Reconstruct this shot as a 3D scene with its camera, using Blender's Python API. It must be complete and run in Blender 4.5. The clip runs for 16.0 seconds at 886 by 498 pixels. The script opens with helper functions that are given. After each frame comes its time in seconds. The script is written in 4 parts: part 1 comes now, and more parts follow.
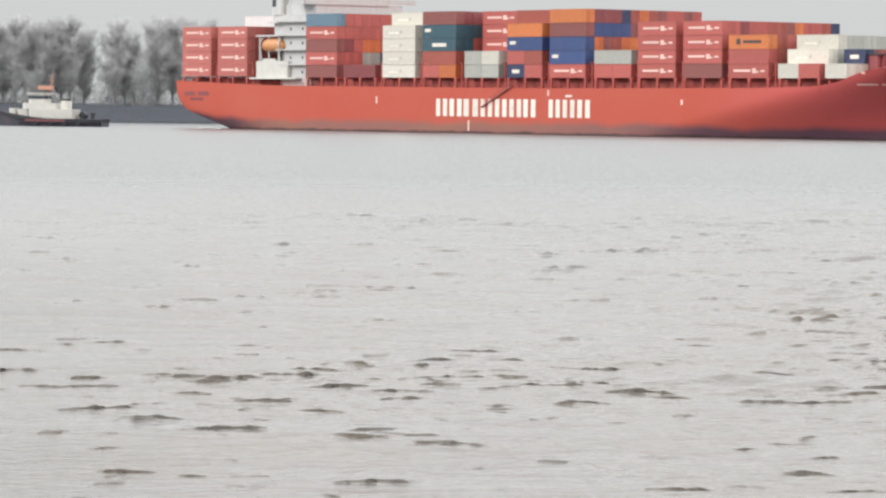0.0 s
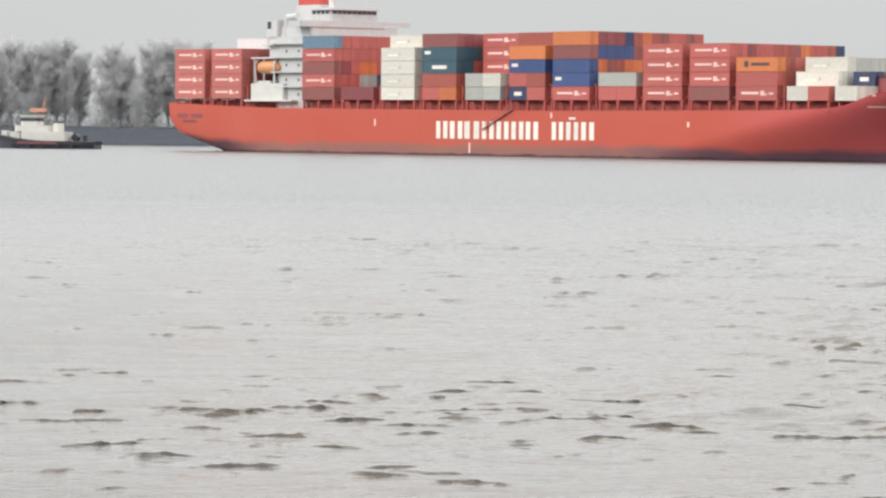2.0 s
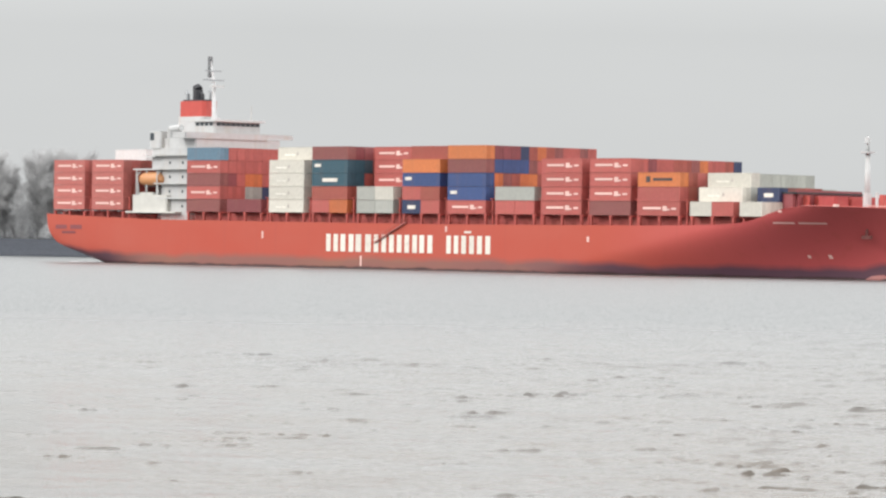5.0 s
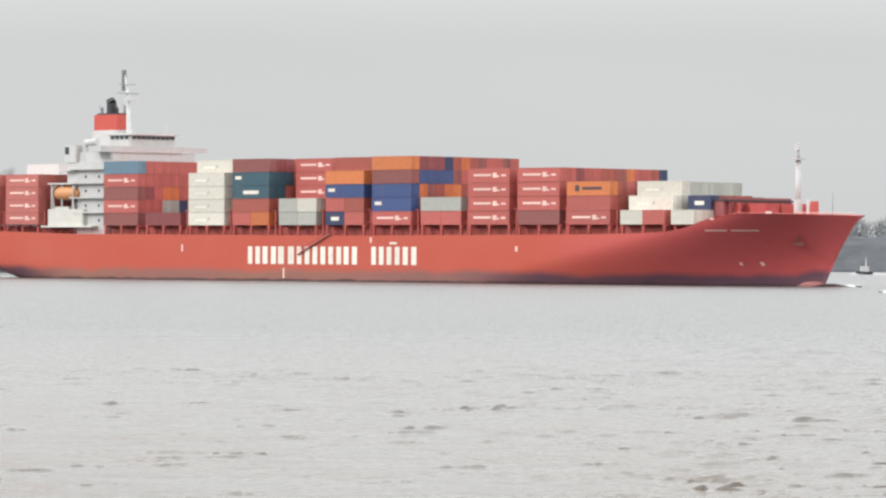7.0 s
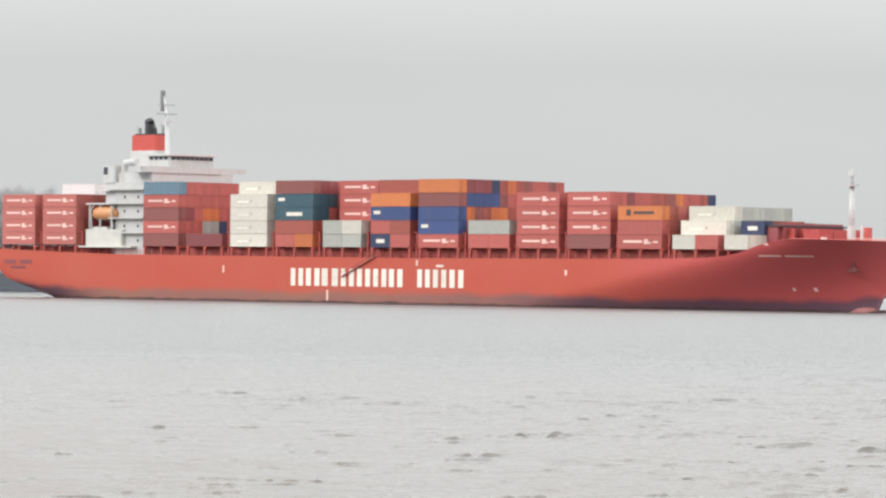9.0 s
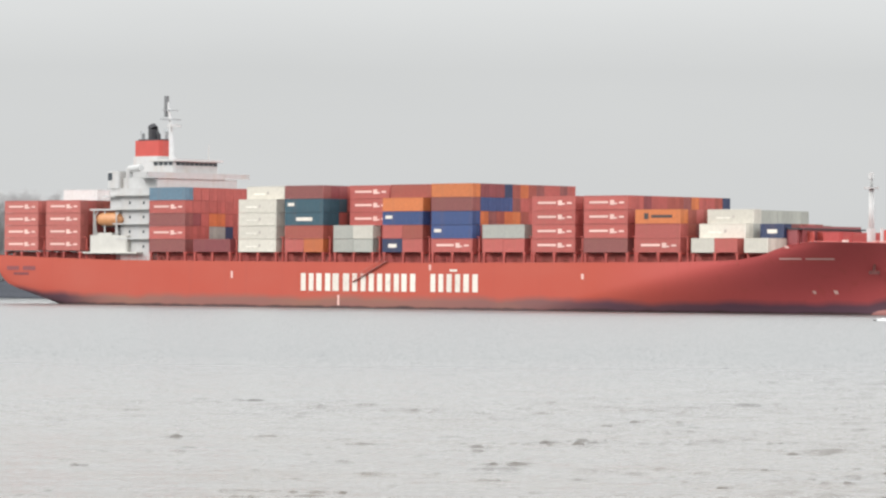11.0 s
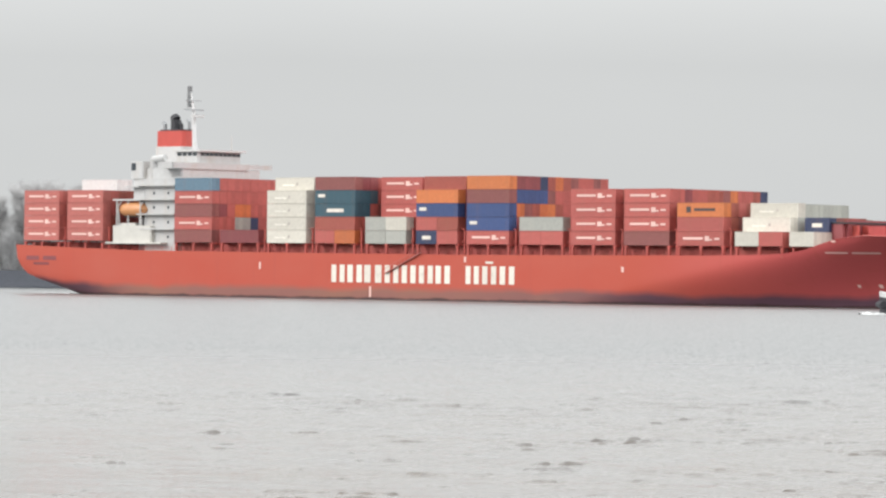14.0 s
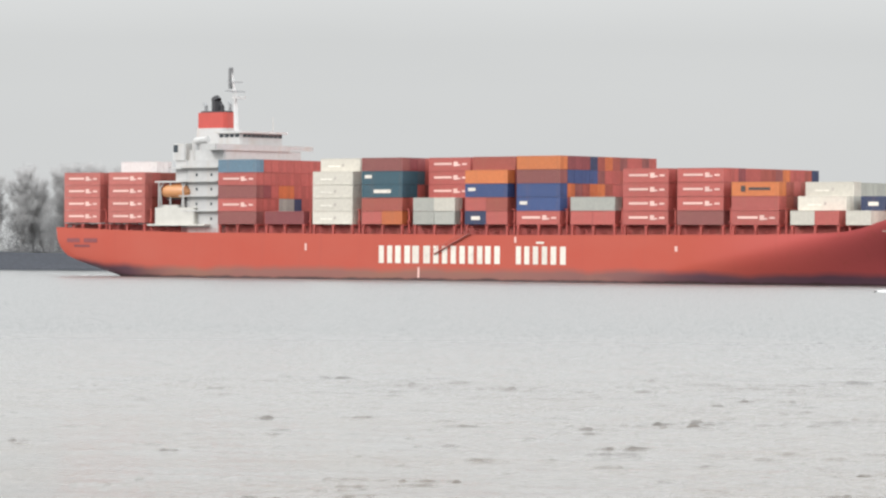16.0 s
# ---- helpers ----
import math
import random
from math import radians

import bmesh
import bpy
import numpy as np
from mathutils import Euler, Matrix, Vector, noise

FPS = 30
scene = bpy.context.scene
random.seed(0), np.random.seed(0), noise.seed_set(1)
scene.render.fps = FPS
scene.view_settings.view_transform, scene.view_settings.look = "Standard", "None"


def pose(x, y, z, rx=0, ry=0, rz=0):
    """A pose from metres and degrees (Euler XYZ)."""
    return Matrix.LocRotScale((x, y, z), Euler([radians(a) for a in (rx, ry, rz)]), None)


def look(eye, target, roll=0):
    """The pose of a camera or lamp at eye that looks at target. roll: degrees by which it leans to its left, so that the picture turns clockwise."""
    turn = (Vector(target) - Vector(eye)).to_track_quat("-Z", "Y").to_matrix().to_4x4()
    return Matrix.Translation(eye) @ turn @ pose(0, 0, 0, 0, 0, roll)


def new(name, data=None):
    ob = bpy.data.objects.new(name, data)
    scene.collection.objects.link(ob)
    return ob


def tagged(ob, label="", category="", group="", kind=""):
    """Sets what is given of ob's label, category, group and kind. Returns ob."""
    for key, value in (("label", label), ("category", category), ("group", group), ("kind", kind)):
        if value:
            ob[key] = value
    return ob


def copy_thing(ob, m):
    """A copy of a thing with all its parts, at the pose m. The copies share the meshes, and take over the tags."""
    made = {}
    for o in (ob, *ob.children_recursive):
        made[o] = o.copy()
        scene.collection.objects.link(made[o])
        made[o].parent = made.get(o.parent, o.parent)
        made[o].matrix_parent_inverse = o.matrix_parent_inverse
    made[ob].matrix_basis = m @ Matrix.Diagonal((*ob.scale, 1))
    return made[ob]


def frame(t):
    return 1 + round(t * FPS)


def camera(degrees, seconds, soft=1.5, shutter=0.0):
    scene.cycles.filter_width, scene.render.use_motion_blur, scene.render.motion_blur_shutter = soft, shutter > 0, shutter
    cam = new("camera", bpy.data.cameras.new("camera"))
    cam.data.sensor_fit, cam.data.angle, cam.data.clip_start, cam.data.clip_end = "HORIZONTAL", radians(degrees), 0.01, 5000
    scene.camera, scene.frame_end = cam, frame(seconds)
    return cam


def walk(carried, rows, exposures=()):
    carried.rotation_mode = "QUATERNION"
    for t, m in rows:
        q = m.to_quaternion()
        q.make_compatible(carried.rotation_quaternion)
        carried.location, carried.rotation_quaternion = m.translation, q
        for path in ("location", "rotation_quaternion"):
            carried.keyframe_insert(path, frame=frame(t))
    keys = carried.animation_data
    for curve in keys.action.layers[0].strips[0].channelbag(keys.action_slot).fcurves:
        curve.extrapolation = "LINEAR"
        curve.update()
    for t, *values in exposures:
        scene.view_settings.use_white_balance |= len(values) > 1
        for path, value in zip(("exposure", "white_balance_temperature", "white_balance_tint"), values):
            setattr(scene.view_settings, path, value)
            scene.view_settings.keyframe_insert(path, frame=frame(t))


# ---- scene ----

# ================= camera and its way =================
cam = camera(11.872, 16.0, soft=2.4)
EYE = 5.67
# seconds, turn to the left, tilt up, lean (degrees)
AIM = [
    (0, 0.881, -1.903, 0.618), (0.2, 0.978, -2.040, 0.660), (0.5, 1.050, -2.074, 0.723), (0.8, 1.138, -2.013, 0.668),
    (1, 1.062, -1.988, 0.632), (1.2, 1.130, -1.830, 0.612), (1.5, 0.993, -1.834, 0.583), (1.8, 0.926, -1.488, 0.600),
    (2, 0.823, -1.603, 0.611), (2.2, 0.831, -1.565, 0.634), (2.5, 0.900, -1.401, 0.669), (2.8, 0.881, -1.512, 0.752),
    (3, 0.880, -1.371, 0.808), (3.2, 0.919, -1.382, 0.776), (3.5, 0.772, -1.349, 0.728), (3.7, 0.705, -1.341, 0.697),
    (4, 0.107, -0.988, 0.650), (4.2, -0.251, -0.566, 0.814), (4.5, -0.588, -0.247, 1.060), (4.7, -0.583, -0.237, 1.025),
    (5, -0.714, -0.061, 0.972), (5.2, -0.772, 0.032, 1.012), (7.3, -1.857, 0.126, 0.267), (7.5, -1.736, 0.177, 0.218),
    (7.8, -1.558, 0.167, 0.279), (8, -1.366, 0.189, 0.319), (8.2, -1.403, 0.351, 0.432), (8.5, -1.269, 0.347, 0.602),
    (8.7, -1.282, 0.375, 0.774), (10.8, -1.119, 0.440, 0.576), (11, -1.189, 0.458, 0.482), (11.2, -0.982, 0.630, 0.560),
    (11.5, -0.837, 0.564, 0.677), (11.8, -0.893, 0.576, 0.540), (12, -1.089, 0.720, 0.448), (12.2, -1.121, 0.649, 0.481),
    (12.5, -0.951, 0.486, 0.531), (12.8, -0.979, 0.347, 0.586), (13, -0.980, 0.340, 0.623), (13.2, -0.992, 0.387, 0.647),
    (13.5, -0.806, 0.410, 0.684), (13.8, -0.946, 0.270, 0.731), (14, -0.875, 0.346, 0.762), (14.2, -0.936, 0.264, 0.873),
    (14.5, -0.964, 0.363, 1.040), (14.8, -0.955, 0.529, 0.940), (15, -0.963, 0.315, 0.873), (15.3, -0.824, 0.243, 0.893),
    (15.5, -0.691, 0.339, 0.907), (15.8, -0.209, 0.228, 0.637), (16, -0.328, 0.077, 0.457),
]


def aim(yaw, tilt, lean):
    y, p = radians(yaw), radians(tilt)
    way = Vector((-math.sin(y) * math.cos(p), math.cos(y) * math.cos(p), math.sin(p)))
    eye = Vector((0, 0, EYE))
    return look(eye, eye + way * 100, lean)


walk(cam, [(t, aim(y, p, r)) for t, y, p, r in AIM])

# ================= sky, sun, exposure =================
scene.view_settings.exposure = 0.0
SUN_WAY = Vector((-0.84, -0.30, 0.52)).normalized()
sun = new("sun", bpy.data.lights.new("sun", "SUN"))
sun.data.energy, sun.data.angle, sun.data.color = 2.0, radians(18), (1.0, 0.97, 0.94)
sun.matrix_world = look((0, 0, 200), Vector((0, 0, 200)) - SUN_WAY)

world = bpy.data.worlds.new("overcast")
scene.world = world
world.use_nodes = True
wn, wl = world.node_tree.nodes, world.node_tree.links
wn.clear()
sky = wn.new("ShaderNodeTexSky")
sky.sky_type, sky.sun_disc = "NISHITA", False
sky.sun_elevation = math.asin(SUN_WAY.z)
sky.sun_rotation = -math.atan2(SUN_WAY.x, SUN_WAY.y)
sky.dust_density, sky.air_density = 4.0, 1.0
grey = wn.new("ShaderNodeHueSaturation")
grey.inputs["Saturation"].default_value = 0.12
veil = wn.new("ShaderNodeMixRGB")
veil.inputs["Fac"].default_value = 0.82
veil.inputs["Color2"].default_value = (7.65, 7.8, 7.8, 1)
clouds = wn.new("ShaderNodeTexNoise")
clouds.inputs["Scale"].default_value = 5.0
clouds.inputs["Detail"].default_value = 4.0
span = wn.new("ShaderNodeMapping")
span.inputs["Scale"].default_value = (1.0, 1.0, 5.0)
coord = wn.new("ShaderNodeTexCoord")
depth = wn.new("ShaderNodeMapRange")
depth.inputs["To Min"].default_value, depth.inputs["To Max"].default_value = 0.93, 1.05
tone = wn.new("ShaderNodeMixRGB")
tone.blend_type = "MULTIPLY"
tone.inputs["Fac"].default_value = 1.0
# an overcast sky is more than twice as bright overhead as along the horizon
axis = wn.new("ShaderNodeSeparateXYZ")
rise = wn.new("ShaderNodeMapRange")
rise.inputs["From Min"].default_value, rise.inputs["From Max"].default_value = 0.05, 0.30
rise.inputs["To Min"].default_value, rise.inputs["To Max"].default_value = 1.0, 2.75
lift = wn.new("ShaderNodeMixRGB")
lift.blend_type = "MULTIPLY"
lift.inputs["Fac"].default_value = 1.0
back = wn.new("ShaderNodeBackground")
back.inputs["Strength"].default_value = 0.1
out = wn.new("ShaderNodeOutputWorld")
wl.new(sky.outputs[0], grey.inputs["Color"])
wl.new(grey.outputs[0], veil.inputs["Color1"])
wl.new(coord.outputs["Generated"], span.inputs[0])
wl.new(span.outputs[0], clouds.inputs["Vector"])
wl.new(clouds.outputs[0], depth.inputs["Value"])
wl.new(veil.outputs[0], tone.inputs["Color1"])
wl.new(depth.outputs[0], tone.inputs["Color2"])
wl.new(coord.outputs["Generated"], axis.inputs[0])
wl.new(axis.outputs[2], rise.inputs["Value"])
wl.new(tone.outputs[0], lift.inputs["Color1"])
wl.new(rise.outputs[0], lift.inputs["Color2"])
wl.new(lift.outputs[0], back.inputs[0])
wl.new(back.outputs[0], out.inputs[0])


# ================= materials =================
def paint(name, colour, rough=0.5, metal=0.0, grain=0.15, size=0.6, dirt=None, dirt_size=0.08, dirt_amount=0.35, bump=0.0, vary=0.10, streak=False):
    """Painted or natural surface: fine grain, larger stains (streak: drawn out downwards), a little change from piece to piece."""
    m = bpy.data.materials.new(name)
    m.use_nodes = True
    n, l = m.node_tree.nodes, m.node_tree.links
    b = n["Principled BSDF"]
    b.inputs["Roughness"].default_value, b.inputs["Metallic"].default_value = rough, metal
    tc = n.new("ShaderNodeTexCoord")
    fine = n.new("ShaderNodeTexNoise")
    fine.inputs["Scale"].default_value, fine.inputs["Detail"].default_value = size, 6.0
    l.new(tc.outputs["Object"], fine.inputs["Vector"])
    spread = n.new("ShaderNodeMapRange")
    spread.inputs["From Min"].default_value, spread.inputs["From Max"].default_value = 0.3, 0.7
    spread.inputs["To Min"].default_value, spread.inputs["To Max"].default_value = 1 - grain, 1 + grain
    l.new(fine.outputs[0], spread.inputs["Value"])
    info = n.new("ShaderNodeObjectInfo")
    each = n.new("ShaderNodeMapRange")
    each.inputs["To Min"].default_value, each.inputs["To Max"].default_value = 1 - vary, 1 + vary
    l.new(info.outputs["Random"], each.inputs["Value"])
    both = n.new("ShaderNodeMath")
    both.operation = "MULTIPLY"
    l.new(spread.outputs[0], both.inputs[0])
    l.new(each.outputs[0], both.inputs[1])
    tint = n.new("ShaderNodeMixRGB")
    tint.blend_type = "MULTIPLY"
    tint.inputs["Fac"].default_value = 1.0
    tint.inputs["Color1"].default_value = (*colour, 1)
    l.new(both.outputs[0], tint.inputs["Color2"])
    last = tint
    if dirt:
        broad = n.new("ShaderNodeTexNoise")
        broad.inputs["Scale"].default_value, broad.inputs["Detail"].default_value = dirt_size, 8.0
        broad.inputs["Roughness"].default_value = 0.65
        sc = n.new("ShaderNodeMapping")
        sc.inputs["Scale"].default_value = (1, 1, 0.12) if streak else (1, 1, 1)
        l.new(tc.outputs["Object"], sc.inputs[0])
        l.new(sc.outputs[0], broad.inputs["Vector"])
        mask = n.new("ShaderNodeMapRange")
        mask.inputs["From Min"].default_value, mask.inputs["From Max"].default_value = 0.5, 0.75
        mask.inputs["To Max"].default_value = dirt_amount
        l.new(broad.outputs[0], mask.inputs["Value"])
        mix = n.new("ShaderNodeMixRGB")
        mix.inputs["Color2"].default_value = (*dirt, 1)
        l.new(mask.outputs[0], mix.inputs["Fac"])
        l.new(tint.outputs[0], mix.inputs["Color1"])
        last = mix
    l.new(last.outputs[0], b.inputs["Base Color"])
    if bump:
        bp = n.new("ShaderNodeBump")
        bp.inputs["Strength"].default_value, bp.inputs["Distance"].default_value = bump, 0.05
        l.new(fine.outputs[0], bp.inputs["Height"])
        l.new(bp.outputs[0], b.inputs["Normal"])
    return m


RUST = (0.20, 0.10, 0.06)
BOX_PAINT = {
    # salmon: the red with the pinker light on bays a and b mixed in
    "red": ((0.40, 0.096, 0.082), "faded red"), "salmon": ((0.45, 0.135, 0.115), "pale salmon red"), "rust": ((0.312, 0.078, 0.058), "rust red"),
    "brown": ((0.235, 0.076, 0.070), "dull brown"), "maroon": ((0.225, 0.055, 0.060), "dark maroon"),
    "white": ((0.57, 0.54, 0.475), "off-white refrigerated"), "teal": ((0.034, 0.084, 0.112), "dark teal"),
    "navy": ((0.030, 0.043, 0.100), "navy blue"), "blue": ((0.040, 0.070, 0.185), "royal blue"),
    "orange": ((0.53, 0.165, 0.056), "bright orange"), "grey": ((0.351, 0.351, 0.320), "light grey"),
    "bright": ((0.68, 0.69, 0.68), "bright white stand-in"), "slate": ((0.133, 0.218, 0.289), "slate blue"), "amber": ((0.50, 0.140, 0.050), "amber orange"),
}
BOX_MAT = {k: paint("box_" + k, c, 0.5, 0, 0.07, 1.2, RUST if k not in ("white", "grey", "bright") else (0.42, 0.39, 0.34), 0.5, 0.3, 0.0, 0.12, True)
           for k, (c, _) in BOX_PAINT.items()}
WHITE_MARK = paint("white_lettering_paint", (0.70, 0.65, 0.58), 0.6, 0, 0.05, 2.0, RUST, 0.8, 0.3)
PINK_MARK = paint("weathered_white_paint", (0.72, 0.47, 0.42), 0.6, 0, 0.05)
DARK_MARK = paint("black_lettering_paint", (0.05, 0.04, 0.04), 0.6, 0, 0.05)
SHIP_WHITE = paint("ship_white_paint", (0.49, 0.49, 0.485), 0.45, 0, 0.05, 0.8, (0.42, 0.30, 0.20), 0.35, 0.35, streak=True)
SHIP_CREAM = paint("cream_paint", (0.58, 0.565, 0.52), 0.5, 0, 0.06)
DECK_RED = paint("deck_red_paint", (0.36, 0.068, 0.058), 0.6, 0, 0.15, 0.7, RUST, 0.2, 0.5)
STEEL_RED = paint("red_steel", (0.43, 0.078, 0.064), 0.55, 0, 0.12, 0.7, RUST, 0.4, 0.4, streak=True)
FUNNEL_RED = paint("funnel_red", (0.48, 0.07, 0.055), 0.45, 0, 0.06)
WINDLASS_RED = paint("crimson_winch_paint", (0.34, 0.05, 0.048), 0.55, 0, 0.12, 0.8, RUST, 0.4, 0.3)
BLACK = paint("sooty_black", (0.03, 0.03, 0.035), 0.6, 0, 0.2)
MAST_GREY = paint("mast_grey", (0.30, 0.31, 0.32), 0.5, 0.2, 0.1)
BOAT_ORANGE = paint("lifeboat_orange", (0.52, 0.24, 0.10), 0.4, 0, 0.05)
MAST_SALMON = paint("salmon_mast_paint", (0.50, 0.25, 0.17), 0.5, 0, 0.06)
TOPMAST_GREY = paint("dark_grey_topmast_paint", (0.17, 0.175, 0.18), 0.6, 0, 0.1)
MAST_PALE = paint("pale_grey_mast_paint", (0.52, 0.52, 0.52), 0.5, 0, 0.08, 0.8, RUST, 0.5, 0.2)
RUBBER = paint("black_rubber", (0.025, 0.025, 0.03), 0.8, 0, 0.2)
TUG_HULL = paint("tug_hull_paint", (0.030, 0.030, 0.046), 0.5, 0, 0.15, 0.8, RUST, 0.3, 0.3)
TUG_RED = paint("tug_red_paint", (0.15, 0.05, 0.055), 0.5, 0, 0.1)
FOAM = paint("water_foam", (0.66, 0.67, 0.67), 0.9, 0, 0.1, 2.0, None, bump=0.6)
# distance haze over the bank's trees and shrubs is put into these pale greys
HAZY_BARK = paint("hazy_winter_bark", (0.36, 0.355, 0.355), 0.9, 0, 0.25, 0.5, (0.30, 0.295, 0.29), 0.1, 0.5, vary=0.12)
HAZY_TWIG = paint("hazy_bare_twigs", (0.47, 0.465, 0.465), 0.95, 0, 0.08, 0.3, vary=0.10)
SCRUB = paint("grey_scrub_twigs", (0.27, 0.27, 0.275), 0.95, 0, 0.1, 0.3)
BRUSH = paint("pale_hazy_shrub", (0.44, 0.44, 0.445), 0.9, 0, 0.2, 0.4, vary=0.1)
STONE = paint("bank_stones", (0.050, 0.055, 0.068), 0.9, 0, 0.15, 0.8, (0.06, 0.065, 0.075), 0.05, 0.7, bump=0.8)
# far bank and its wood: the haze is part of both greys
HAZE_BANK = paint("hazy_grey_dyke", (0.072, 0.078, 0.088), 0.95, 0, 0.25, 0.15, (0.09, 0.097, 0.108), 0.02, 0.7)
FARWOOD = paint("hazy_far_bare_wood", (0.17, 0.18, 0.195), 0.95, 0, 0.25, 0.2, (0.13, 0.14, 0.15), 0.03, 0.6)


def window_glass():
    m = bpy.data.materials.new("dark_window_glass")
    m.use_nodes = True
    b = m.node_tree.nodes["Principled BSDF"]
    b.inputs["Base Color"].default_value = (0.05, 0.06, 0.07, 1)
    b.inputs["Roughness"].default_value = 0.08
    return m


GLASS = window_glass()


def hull_paint():
    """Faded salmon-red topsides over a worn band along the waterline: rust brown aft and amidships, violet-grey forward."""
    m = bpy.data.materials.new("hull_paint")
    m.use_nodes = True
    n, l = m.node_tree.nodes, m.node_tree.links
    b = n["Principled BSDF"]
    b.inputs["Roughness"].default_value = 0.6
    b.inputs["Specular IOR Level"].default_value = 0.3
    tc = n.new("ShaderNodeTexCoord")
    xyz = n.new("ShaderNodeSeparateXYZ")
    l.new(tc.outputs["Object"], xyz.inputs[0])

    def noise_at(scale, stretch, detail=6.0):
        mp = n.new("ShaderNodeMapping")
        mp.inputs["Scale"].default_value = stretch
        l.new(tc.outputs["Object"], mp.inputs[0])
        t = n.new("ShaderNodeTexNoise")
        t.inputs["Scale"].default_value, t.inputs["Detail"].default_value = scale, detail
        l.new(mp.outputs[0], t.inputs["Vector"])
        return t.outputs[0]

    def remap(v, a, b_, c, d):
        r = n.new("ShaderNodeMapRange")
        for k, x in (("From Min", a), ("From Max", b_), ("To Min", c), ("To Max", d)):
            r.inputs[k].default_value = x
        l.new(v, r.inputs["Value"])
        return r.outputs[0]

    def math_of(op, p, q):
        o = n.new("ShaderNodeMath")
        o.operation = op
        for i, v in enumerate((p, q)):
            if isinstance(v, (int, float)):
                o.inputs[i].default_value = v
            else:
                l.new(v, o.inputs[i])
        return o.outputs[0]

    def blend(fac, p, q):
        o = n.new("ShaderNodeMixRGB")
        l.new(fac, o.inputs["Fac"])
        for k, v in (("Color1", p), ("Color2", q)):
            if isinstance(v, tuple):
                o.inputs[k].default_value = (*v, 1)
            else:
                l.new(v, o.inputs[k])
        return o.outputs[0]

    faded = remap(noise_at(0.05, (1, 1, 2.0)), 0.35, 0.7, 0, 1)
    red = blend(faded, (0.425, 0.075, 0.048), (0.43, 0.090, 0.061))
    # newer purplish red forward, also brightened to lift the shaded flare
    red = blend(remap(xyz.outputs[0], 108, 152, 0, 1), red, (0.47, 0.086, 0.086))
    runs = remap(noise_at(0.6, (1, 1, 0.05), 8.0), 0.56, 0.8, 0, 0.45)
    red = blend(runs, red, (0.36, 0.075, 0.055))
    low = blend(remap(xyz.outputs[0], 60, 150, 0, 1), (0.245, 0.105, 0.088), (0.085, 0.042, 0.062))
    low = blend(remap(noise_at(0.07, (1, 1, 3.0)), 0.45, 0.65, 0, 0.6), low, (0.26, 0.125, 0.085))
    low = blend(remap(xyz.outputs[0], -46, -60, 0, 0.9), low, (0.085, 0.042, 0.060))
    low = blend(remap(xyz.outputs[0], 95, 112, 0, 0.85), low, (0.110, 0.056, 0.080))
    edge = math_of("ADD", xyz.outputs[2], remap(noise_at(0.07, (1, 1, 0.4)), 0.3, 0.7, -0.6, 0.6))
    edge = math_of("ADD", edge, remap(xyz.outputs[0], 90, 130, 0, 0.3))
    edge = math_of("SUBTRACT", edge, remap(xyz.outputs[0], 169, 173, 0, 1.4))
    edge = math_of("SUBTRACT", edge, remap(xyz.outputs[0], -58, -72, 0, 1.0))
    band = remap(edge, 1.7, 3.1, 1, 0)
    mixed = blend(band, red, low)
    weed = remap(math_of("ADD", xyz.outputs[2], remap(noise_at(0.2, (1, 1, 1)), 0.3, 0.7, -0.25, 0.25)), 0.25, 0.6, 1, 0)
    mixed = blend(weed, mixed, (0.06, 0.035, 0.035))
    l.new(mixed, b.inputs["Base Color"])
    bp = n.new("ShaderNodeBump")
    bp.inputs["Strength"].default_value, bp.inputs["Distance"].default_value = 0.25, 0.08
    l.new(noise_at(0.35, (1, 1, 1)), bp.inputs["Height"])
    l.new(bp.outputs[0], b.inputs["Normal"])
    return m


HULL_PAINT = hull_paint()


